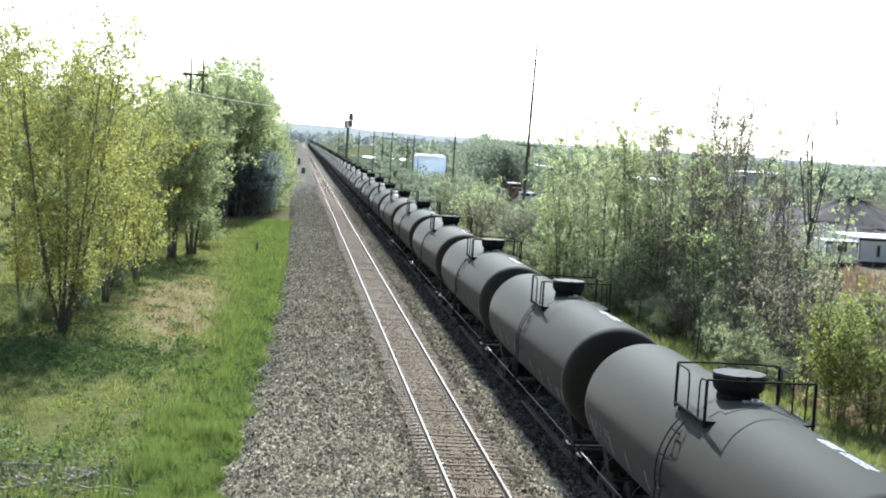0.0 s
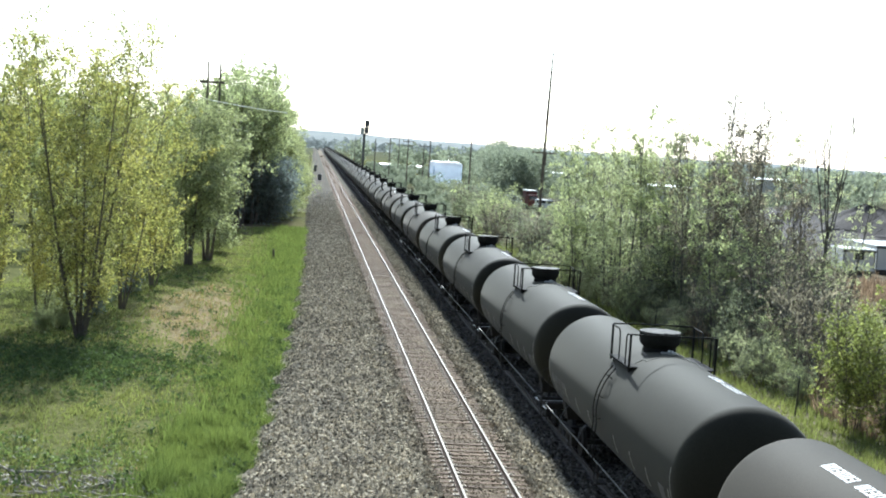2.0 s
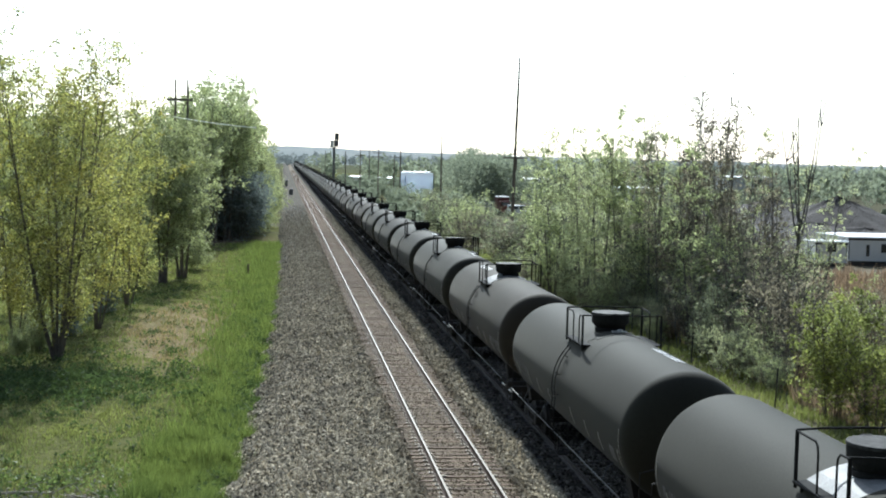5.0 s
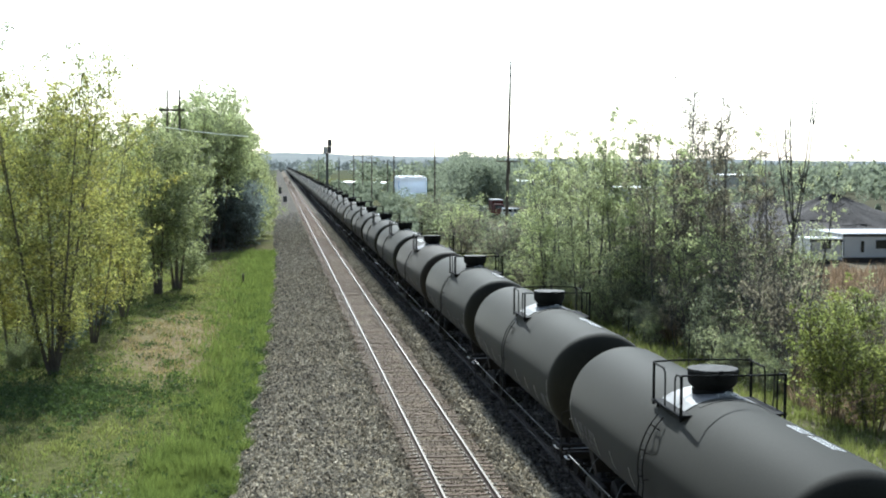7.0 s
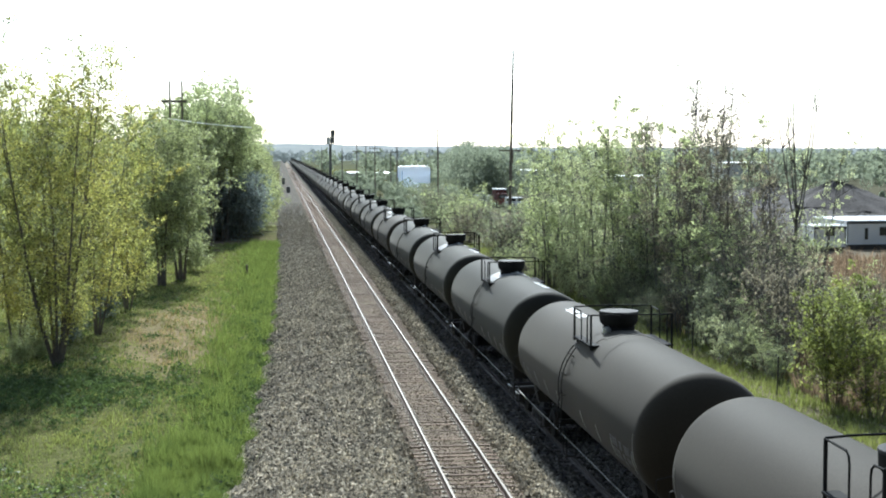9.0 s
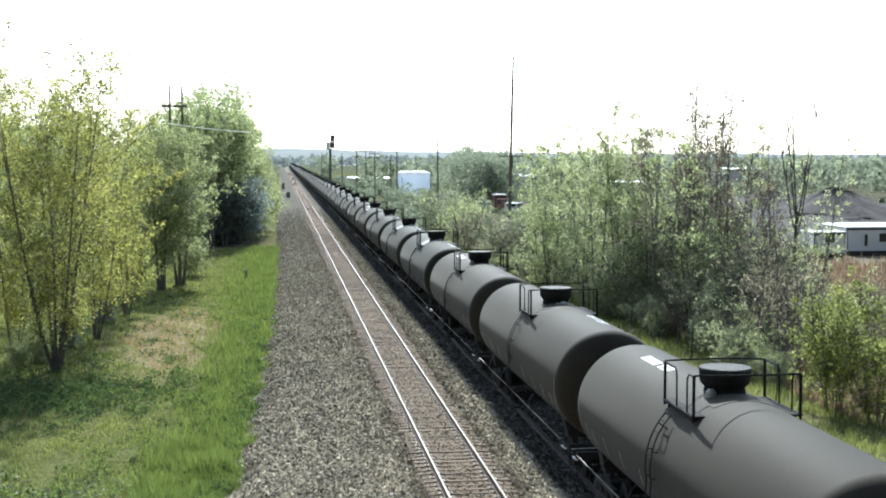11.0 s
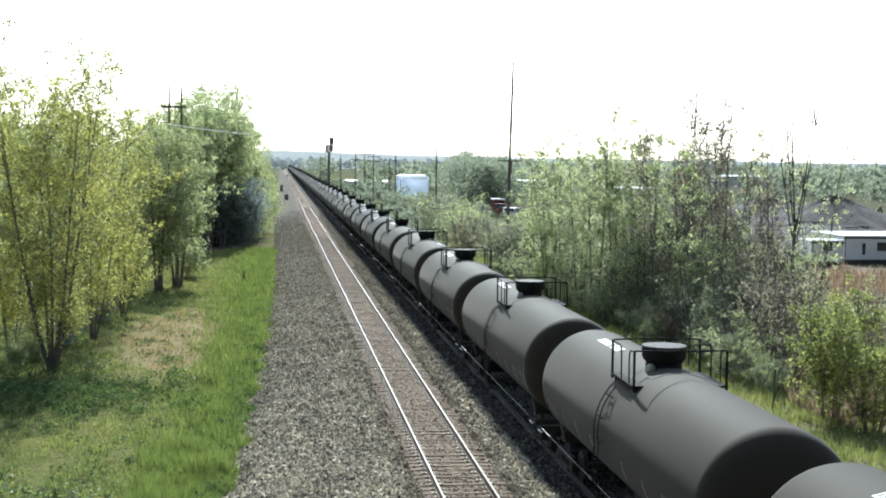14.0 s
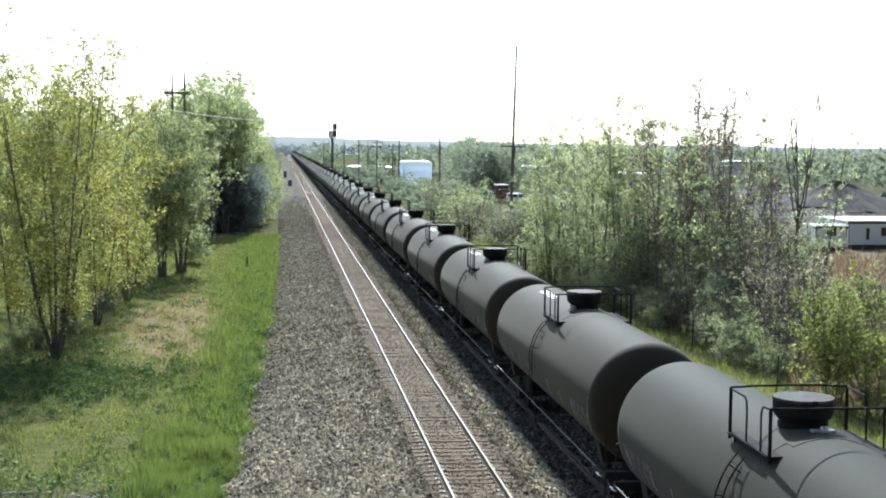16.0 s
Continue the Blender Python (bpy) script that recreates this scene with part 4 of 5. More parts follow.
def strip(g, t0, t1, y0, y1, off=0.006, n=3, mi=0):
    """A thin plate bent over the tank's skin."""
    b = len(g.v)
    for i in range(n + 1):
        t = t0 + (t1 - t0) * i / n
        for o in (off, -0.01):
            g.v += [on_tank(t, y0, o), on_tank(t, y1, o)]
    for i in range(n):
        a = b + i * 4
        g.f += [(a, a + 1, a + 5, a + 4), (a, a + 4, a + 6, a + 2), (a + 1, a + 3, a + 7, a + 5)]
    g.f += [(b, b + 2, b + 3, b + 1), (b + 4 * n, b + 4 * n + 1, b + 4 * n + 3, b + 4 * n + 2)]
    g.m += [mi] * (3 * n + 2)
    return g


def build_car(back):
    """One tank car; back: its housing stands towards the rear end."""
    car = thing("tank_car", "long black railway tank car with dusty grey sheen", "tank car", "tank cars of the train")
    dy, lad_y = (-0.46, -0.36) if back else (0.42, 0.0)
    # barrel with dished ends
    dish, end_a, end_b = 0.85, 8.12, 8.58
    if back:
        end_a, end_b = end_b, end_a
    cap = [(dish * (1 - math.cos(math.pi / 2 * i / 14)), max(0.02, TANK_R * math.sin(math.pi / 2 * i / 14))) for i in range(15)]
    body = [(-end_a + d, r) for d, r in cap] + [(end_b - d, r) for d, r in reversed(cap)]
    tg = Geo().lathe(body, "y", (0, 0, TANK_Z), 64)
    if back:
        strip(strip(tg, -0.62, 0.62, -1.22, 0.53, 0.012, 8), -0.42, 0.42, 0.51, 0.83, 0.012, 6)
    else:
        strip(strip(tg, -0.62, 0.62, -0.53, 1.22, 0.012, 8), -0.42, 0.42, -0.83, -0.51, 0.012, 6)
    tank = part("tank", tg, M_TANK, car, smooth=True)
    # housing over the valves
    top = TANK_Z + TANK_R
    part("housing_collar", Geo().lathe([(top - 0.12, 0.45), (top + 0.06, 0.45), (top + 0.07, 0.42)], "z", (0, dy, 0), 28), M_STEEL_DARK, car, smooth=True)
    dome = part("valve_housing", Geo().lathe([(top + 0.03, 0.40), (top + 0.10, 0.44), (top + 0.17, 0.51), (top + 0.23, 0.54), (top + 0.46, 0.55)], "z", (0, dy, 0), 32), M_STEEL_DARK, car, "black round valve housing", smooth=True)
    lid = Geo().lathe([(top + 0.455, 0.555), (top + 0.495, 0.56), (top + 0.515, 0.55), (top + 0.52, 0.3), (top + 0.522, 0.02)], "z", (0, dy, 0), 32)
    part("lid", lid, M_LID, dome, "dusty grey round lid", smooth=True)
    part("hinge", Geo().quad_box(-0.1, 0.1, dy + 0.53, dy + 0.63, top + 0.36, top + 0.52, 0.01), M_STEEL_DARK, dome)
    part("hasp", Geo().quad_box(-0.05, 0.05, dy - 0.60, dy - 0.54, top + 0.34, top + 0.53, 0.01), M_STEEL_DARK, dome)
    vx, vy = (0.42, dy + 0.35) if back else (0.12, dy - 0.72)
    val = Geo().lathe([(top - 0.1, 0.12), (top + 0.05, 0.12), (top + 0.06, 0.08), (top + 0.10, 0.07)], "z", (vx, vy, 0), 14)
    if not back:
        val.quad_box(vx - 0.24, vx + 0.18, vy - 0.08, vy + 0.10, top + 0.01, top + 0.05, 0.01)
    part("safety_valve", val, M_SILVER, car, "silver safety valve", smooth=True)
    # side walkways and railings
    zr, y0, y1, xr = 4.76, -0.98, 1.12, 1.13
    if back:
        y0, y1 = -1.12, 0.98
    for s in (-1, 1):
        pl = Geo().quad_box(min(s * 0.78, s * 1.18), max(s * 0.78, s * 1.18), y0 - 0.02, y1 + 0.02, 3.885, 3.925, 0.008)
        part("walkway", pl, M_STEEL_DARK, car, "dark steel walkway plate")
        for yb in (y0 + 0.15, y1 - 0.15):
            part("bracket", Geo().quad_box(min(s * 0.78, s * 1.1), max(s * 0.78, s * 1.1), yb - 0.02, yb + 0.02, 3.6, 3.885), M_STEEL_DARK, car)
        for yp in (y0, y1):
            part("rail_post", Geo().quad_box(s * xr - 0.028, s * xr + 0.028, yp - 0.022, yp + 0.022, 3.8, zr, 0.004), M_STEEL_DARK, car)
            # the hoop at the outer end is the longer one
            d = (-0.9 if yp > 0 else 0.46) if not back else (0.9 if yp < 0 else -0.46)
            e = math.copysign(0.12, d)
            pts = [(s * xr, yp, zr - 0.02), (s * xr, yp + d - e, zr - 0.03), (s * xr, yp + d - e * 0.25, zr - 0.1), (s * xr, yp + d, zr - 0.22), (s * xr, yp + d, 3.9)]
            part("grab_rail", Geo().tube(pts, 0.02, 6), M_STEEL_DARK, car)
    for yp in (y0, y1):
        bow = 0.10 if yp > 0 else -0.10
        pts = [(-xr, yp, zr), (-xr * 0.6, yp + bow, zr + 0.005), (0, yp + bow * 1.2, zr + 0.01), (xr * 0.6, yp + bow, zr + 0.005), (xr, yp, zr)]
        part("cross_rail", Geo().tube(pts, 0.022, 6), M_STEEL_DARK, car)
    # ladders down both flanks
    for s in (-1, 1):
        lad = Geo()
        for yy in (lad_y - 0.16, lad_y + 0.22):
            pts = [on_tank(s * t, yy, 0.10 + 0.02 * math.sin(t)) for t in np.linspace(0.84, 1.75, 10)] + [(s * 1.72, yy, 1.9), (s * 1.72, yy, 1.2)]
            lad.tube(pts, 0.017, 5)
        for t in np.linspace(0.95, 1.75, 6):
            a, b = on_tank(s * t, lad_y - 0.16, 0.115), on_tank(s * t, lad_y + 0.22, 0.115)
            lad.tube([a, b], 0.012, 5)
        for z in (1.3, 1.6, 1.9):
            lad.tube([(s * 1.72, lad_y - 0.16, z), (s * 1.72, lad_y + 0.22, z)], 0.012, 5)
        for yy in (lad_y - 0.16, lad_y + 0.22):
            for t in (1.0, 1.35, 1.7):
                lad.tube([on_tank(s * t, yy, -0.02), on_tank(s * t, yy, 0.11)], 0.012, 4)
        part("ladder", lad, M_STEEL_DARK, car)
        # long low handrail with brackets
        hr = Geo().tube([(s * 1.56, -8.1, 1.16), (s * 1.56, 8.1, 1.16)], 0.018, 6)
        for yy in (-5.6, -2.8, 2.8, 5.6):
            hr.tube([(s * 1.56, yy, 1.16), (s * 1.42, yy, 1.5), (s * 1.2, yy, 1.7)], 0.014, 5)
        part("side_handrail", hr, M_HANDRAIL, car, "long thin side handrail")
        st = Geo().quad_box(min(s * 1.3, s * 1.58), max(s * 1.3, s * 1.58), lad_y - 0.2, lad_y + 0.26, 0.62, 0.66)
        for yy in (lad_y - 0.19, lad_y + 0.25):
            st.tube([(s * 1.56, yy, 0.64), (s * 1.56, yy, 1.2)], 0.016, 5)
        part("step", st, M_STEEL_DARK, car)
        for k, yy in enumerate((-7.0, -5.0, -3.4, -1.6, 1.6, 3.4, 5.0, 7.0)):
            part("reflector", strip(Geo(), s * 1.78, s * 2.08, yy - 0.03, yy + 0.03, 0.005, 4), M_REFLECT, tank, "pale yellow reflective strip")
        for yy in (-end_a + dish + 0.05, end_b - dish - 0.05):
            part("edge_reflector", strip(Geo(), s * 1.45, s * 1.95, yy - 0.014, yy + 0.014, 0.006, 6), M_REFLECT, tank, "pale yellow reflective edge strip")
        # faded stencilled lines
        g = Geo()
        q = np.random.default_rng(9)
        for row, (t0, hgt) in enumerate(((1.72, 0.14), (1.90, 0.09), (2.02, 0.07))):
            yy = 5.0
            while yy < 7.2 - row * 0.5:
                w = q.uniform(0.1, 0.2)
                strip(g, s * t0, s * (t0 + hgt), yy, yy + w, 0.004, 2)
                yy += w + (0.06 if q.random() < 0.8 else 0.25)
        tagged(part("side_stencil", g, M_GREY_MARK, tank, "faded pale lettering blocks"), kind="stuff")
        g = Geo()
        strip(g, s * 1.82, s * 2.06, -6.6, -6.1, 0.004, 3)
        part("placard", g, M_GREY_MARK, tank, "faded grey placard")
    # white block lettering on the crown of the tank
    g = Geo()
    q = np.random.default_rng(4)
    yy = -3.5
    for k in range(10):
        if k == 4:
            yy -= 0.22
        w = q.uniform(0.13, 0.16)
        a = 0.12
        strip(g, a, a + 0.024, yy - w, yy, 0.006, 1)
        strip(g, a + 0.13, a + 0.154, yy - w, yy, 0.006, 1)
        strip(g, a + 0.024, a + 0.13, yy - 0.036, yy, 0.006, 1)
        if k % 3 != 1:
            strip(g, a + 0.024, a + 0.13, yy - w, yy - w + 0.036, 0.006, 1)
        else:
            strip(g, a + 0.065, a + 0.09, yy - w, yy - 0.036, 0.006, 1)
        yy -= w + 0.06
    tagged(part("crown_stencil", g, M_WHITE_MARK, tank, "white lettering blocks on top of the tank"), kind="stuff")
    # frame ends, couplers, brake gear
    for s in (-1, 1):
        fr = Geo().quad_box(-0.33, 0.33, min(s * 5.6, s * 8.75), max(s * 5.6, s * 8.75), 0.72, 1.14, 0.02)
        part("stub_sill", fr, M_UNDER, car)
        sd = Geo()
        pr = []
        for i in range(9):
            t = math.pi * (0.72 + 0.56 * i / 8)
            pr.append((TANK_R * math.sin(t) * 1.002, TANK_Z + TANK_R * math.cos(t) * 1.002))
        b = len(sd.v)
        for yy in (s * 6.55, s * 7.05):
            sd.v += [(x, yy, z) for x, z in pr] + [(x * 0.9, yy, 1.0) for x, z in pr]
        for i in range(8):
            sd.f += [(b + i, b + i + 1, b + i + 10, b + i + 9), (b + 18 + i, b + 27 + i, b + 28 + i, b + 19 + i), (b + 9 + i, b + 10 + i, b + 28 + i, b + 27 + i)]
            sd.m += [0] * 3
        sd.f += [(b, b + 9, b + 27, b + 18), (b + 8, b + 26, b + 35, b + 17)]
        sd.m += [0, 0]
        part("saddle", sd, M_UNDER, car)
        es = Geo().quad_box(-1.45, 1.45, min(s * 8.5, s * 8.68), max(s * 8.5, s * 8.68), 0.95, 1.14, 0.015)
        for x in (-1.42, 1.42):
            es.tube([(x, s * 8.6, 1.14), (x, s * 8.6, 2.05), (x * 0.8, s * 8.6, 2.12), (x * 0.6, s * 8.6, 2.05), (x * 0.6, s * 8.6, 1.14)], 0.018, 5)
            es.tube([(x, s * 8.58, 0.95), (x, s * 8.58, 0.45), (x * 0.75, s * 8.58, 0.45), (x * 0.75, s * 8.58, 0.95)], 0.018, 5)
        part("end_sill", es, M_UNDER, car)
        # hand holds added in white to imitate glints round the coupling
        for x in (-1.5, 1.5):
            part("hand_hold", Geo().tube([(x, s * 8.2, 1.0), (x * 1.04, s * 8.2, 1.02), (x * 1.04, s * 8.55, 1.02), (x, s * 8.55, 1.0)], 0.02, 5), M_WHITE_MARK, car, "hand hold coloured white to stand for a glint")
        cp = Geo().quad_box(-0.1, 0.1, min(s * 8.7, s * 9.0), max(s * 8.7, s * 9.0), 0.76, 0.96, 0.02).quad_box(-0.17, 0.17, min(s * 8.98, s * 9.16), max(s * 8.98, s * 9.16), 0.7, 1.0, 0.04)
        part("coupler", cp, M_UNDER, car)
        lv = Geo().tube([(-1.4, s * 8.74, 1.02), (-0.4, s * 8.78, 1.05), (-0.2, s * 8.9, 1.1)], 0.018, 5)
        # silver here puts a glint into the lever's colour
        part("cut_lever", lv, M_SILVER, car)
        part("air_hose", Geo().tube([(0.35, s * 8.7, 0.85), (0.38, s * 8.95, 0.6), (0.3, s * 9.1, 0.5)], 0.03, 6), M_DARK, car)
        # truck
        tk = part("truck", Geo().quad_box(-1.0, 1.0, s * 6.8 - 0.2, s * 6.8 + 0.2, 0.42, 0.74, 0.03), M_UNDER, car)
        for x in (-1.02, 1.02):
            sf = Geo()
            for yy in (-0.9, 0.9):
                sf.quad_box(x - 0.1, x + 0.1, s * 6.8 + yy - 0.16, s * 6.8 + yy + 0.16, 0.33, 0.62, 0.03)
            sf.quad_box(x - 0.09, x + 0.09, s * 6.8 - 0.9, s * 6.8 + 0.9, 0.58, 0.72, 0.03).quad_box(x - 0.09, x + 0.09, s * 6.8 - 0.45, s * 6.8 + 0.45, 0.2, 0.34, 0.03)
            for yy in (-1, 1):
                sf.tube([(x, s * 6.8 + yy * 0.42, 0.28), (x, s * 6.8 + yy * 0.85, 0.62)], 0.09, 6)
            for yy in (-0.14, 0, 0.14):
                sf.tube([(x, s * 6.8 + yy, 0.32), (x, s * 6.8 + yy, 0.58)], 0.055, 8)
            part("side_frame", sf, M_UNDER, tk)
        for yy in (-0.9, 0.9):
            w = Geo().tube([(-1.05, 0, 0), (1.05, 0, 0)], 0.08, 10)
            for x in (-1, 1):
                w.lathe([(x * 0.69, 0.50), (x * 0.72, 0.49), (x * 0.722, 0.46), (x * 0.80, 0.455), (x * 0.82, 0.40), (x * 0.80, 0.2)], "x", (0, 0, 0), 24)
            o = part("wheelset", w, M_UNDER, tk, smooth=True)
            o.matrix_basis = pose(0, s * 6.8 + yy, 0.457)
    bw = Geo().lathe([(8.74, 0.27), (8.77, 0.28), (8.80, 0.27)], "y", (-0.75, 0, 1.75), 20)
    bw.tube([(-0.75, 8.6, 1.1), (-0.75, 8.72, 1.75)], 0.03, 6)
    part("brake_wheel", bw, M_UNDER, car, smooth=True)
    return car


TRAIN_X, PITCH = 4.2, 18.25


def train_y(k, t):
    """Place of the k-th car's middle; 0 is the car nearest the bridge at the start."""
    return 27.2 + PITCH * k + 13.05 * t + 0.025 * t * t


TURNED = (-2, -6, -8, -9, -10, -11, 5, 9, 14, 15, 22, 31)
CARS = {}


def build_train():
    kinds = {False: build_car(False), True: build_car(True)}
    used, dusty = set(), {}
    pale = {-2, -4, -5}
    for k in range(-13, 56):
        m = pose(TRAIN_X, train_y(k, 0), 0, 0, 0, 180 if k in TURNED else 0)
        back = k in TURNED
        if back in used:
            CARS[k] = copy_thing(kinds[back], m)
        else:
            kinds[back].matrix_basis = m
            CARS[k] = kinds[back]
            used.add(back)
        if k in (-11, -10, -7, -2, 3, 8, 12, 19):
            for o in CARS[k].children:
                if o.name.startswith("tank"):
                    if back not in dusty:
                        dusty[back] = o.data.copy()
                        dusty[back].materials[0] = M_TANK_BROWN
                    o.data = dusty[back]
        if k in pale:
            tagged(CARS[k], "black railway tank car with bare pale plate under its valve housing")
            part("base_plate", strip(Geo(), -0.60, 0.60, -1.18 if k in TURNED else -0.5, 0.5 if k in TURNED else 1.18, 0.018, 8), M_PALE_PLATE, CARS[k], "bare pale grey plate")
        elif k in TURNED:
            tagged(CARS[k], "black railway tank car facing backwards, white lettering at its leading end")


# ---------------------------------------------------------------- poles, signal, buildings
def pole(name, x, y, top, r, label, arms=(), lean=(0, 0), base=-1.2):
    p = thing(name, label, "utility pole", "utility poles", pose(x, y, base))
    h = top - base
    part("shaft", Geo().tube([(0, 0, -0.2), (lean[0] * 0.5, lean[1] * 0.5, h * 0.5), (lean[0], lean[1], h)], [r, r * 0.85, r * 0.6], 10), M_POLE, p, smooth=True)
    for z, w in arms:
        t = (z - base) / h
        a = Geo().quad_box(-w, w, -0.2, -0.08, z - base - 0.07, z - base + 0.07, 0.01)
        for q in (-0.9, -0.45, 0.45, 0.9):
            a.tube([(q * w, -0.14, z - base + 0.07), (q * w, -0.14, z - base + 0.28)], [0.05, 0.03], 6)
        part("crossarm", a, M_POLE, p).matrix_basis = pose(lean[0] * t, lean[1] * t, 0)
    return p


def build_poles():
    y = 140
    x0, x1 = spot(901, y), spot(908, y)
    t = pole("tall_pole", x0, y, 12.4, 0.2, "very tall weathered line pole with a thin mast on top", ((rise(264, y, 905), 1.3),), (0.25, 0))
    part("mast", Geo().tube([(0.25, 0, 13.4), (x1 - x0, 0, rise(88, y, 905) + 1.2)], [0.15, 0.085], 8), M_POLE, t)
    part("bracket", Geo().quad_box(0.1, 0.42, -0.12, 0.12, 9.3, 10.6, 0.03), M_POLE, t)
    # twin pole with a crossarm behind the poplars
    y = 140
    h = thing("twin_pole", "wooden twin-pole power structure with one crossarm", "power pole", "", pose(spot(314, y), y, -1.0))
    for s in (-0.6, 0.6):
        part("shaft", Geo().tube([(s, 0, -0.2), (s, 0, rise(140, y, 314) + 1.0)], [0.15, 0.09], 8), M_POLE, h)
    z = rise(176, y, 314) + 1.0
    part("crossarm", Geo().quad_box(-1.4, 1.1, -0.25, -0.1, z - 0.12, z + 0.12, 0.01), M_POLE, h)
    part("brace", Geo().tube([(-0.6, -0.1, z - 2.4), (0.6, -0.1, z - 0.1)], 0.06, 5), M_POLE, h)
    wire = Geo()
    a, b = Vector((spot(300, 138), 138, rise(206, 138, 300))), Vector((spot(446, 150), 150, rise(222, 150)))
    wire.tube([a.lerp(b, q) - Vector((0, 0, 1.0 * 4 * q * (1 - q) * 0.1)) for q in np.linspace(0, 1, 9)], 0.05, 6)
    tagged(new("cable", wire.mesh("cable", M_WIRE)), "overhead cable strung between poles, whitened for its sun glint", "cable")
    for px, top, y, arms in ((632, 248, 330, ((9.5, 1.2),)), (664, 250, 320, ((10.2, 1.3), (9.2, 1.3))), (692, 262, 360, ((9.3, 1.4),)), (703, 248, 300, ()), (775, 225, 230, ((9.3, 0.0),)),
                             (606, 258, 380, ()), (570, 258, 460, ()), (648, 252, 420, ((11.2, 2.2),)), (860, 262, 300, ()), (840, 255, 330, ())):
        pole("utility_pole", spot(px, y), y, rise(top, y, px), 0.17, "dark wooden utility pole", [q for q in arms if q[1]])
    # line-side signal
    y = 312
    s = thing("signal_mast", "tall dark railway signal mast with two stacked heads", "railway signal", "", pose(spot(585, y), y, -1.0))
    zt = rise(226, y) + 1.0
    part("mast", Geo().tube([(0, 0, 0), (0, 0, zt - 3.2)], [0.33, 0.28], 10), M_SIGNAL, s)
    pl = Geo().quad_box(-1.0, 0.9, -0.5, 0.5, zt - 3.3, zt - 3.18, 0.01)
    part("platform", pl, M_SIGNAL, s)
    part("relay_box", Geo().quad_box(-0.85, -0.05, -0.35, 0.35, zt - 3.18, zt - 1.7, 0.03), M_WHITE, s, "white equipment box")
    for k, z in enumerate((zt - 3.1, zt - 1.55)):
        hd = part("signal_head", Geo().quad_box(0.0 + 0.08 * k, 1.0 + 0.08 * k, -0.15, 0.15, z, z + 1.5, 0.05), M_SIGNAL, s, "dark signal head")
        for q in (0.4, 1.1):
            part("hood", Geo().lathe([(-0.45, 0.2), (-0.1, 0.2), (-0.1, 0.17), (-0.4, 0.17)], "y", (0.5 + 0.08 * k, 0, z + q), 12), M_SIGNAL, hd)
    part("ladder", Geo().tube([(0.28, 0.2, 0), (0.28, 0.2, zt - 2.8)], 0.03, 5).tube([(0.28, -0.2, 0), (0.28, -0.2, zt - 2.8)], 0.03, 5), M_SIGNAL, s)
    # thin fence posts along the scrub
    for y in (44, 55, 67, 79, 92, 105):
        f = thing("fence_post", "thin dark metal fence post in the grass", "post", "fence posts", pose(15.4, y, -1.1, 2, 1.5))
        part("shaft", Geo().quad_box(-0.03, 0.03, -0.03, 0.03, -0.2, 1.7, 0.008), M_DARK, f)
    # low sign post in the meadow, boxes beside the line
    q = thing("marker_post", "short dark wooden marker post in the grass", "post", "", pose(-8.1, 113, -0.95))
    part("shaft", Geo().quad_box(-0.09, 0.09, -0.09, 0.09, -0.1, 1.0, 0.02), M_POLE, q)
    for y, hgt, px in ((330, 1.9, 512), (420, 2.4, 503)):
        c = thing("line_cabinet", "dark railway equipment cabinet beside the track", "cabinet", "line cabinets", pose(spot(px, y) - 0.2, y, -0.8))
        part("body", Geo().quad_box(-0.45, 0.45, -0.4, 0.4, 0.2, hgt, 0.03), M_SIGNAL, c)
        part("base", Geo().quad_box(-0.4, 0.4, -0.35, 0.35, -0.1, 0.2), M_GALV, c)


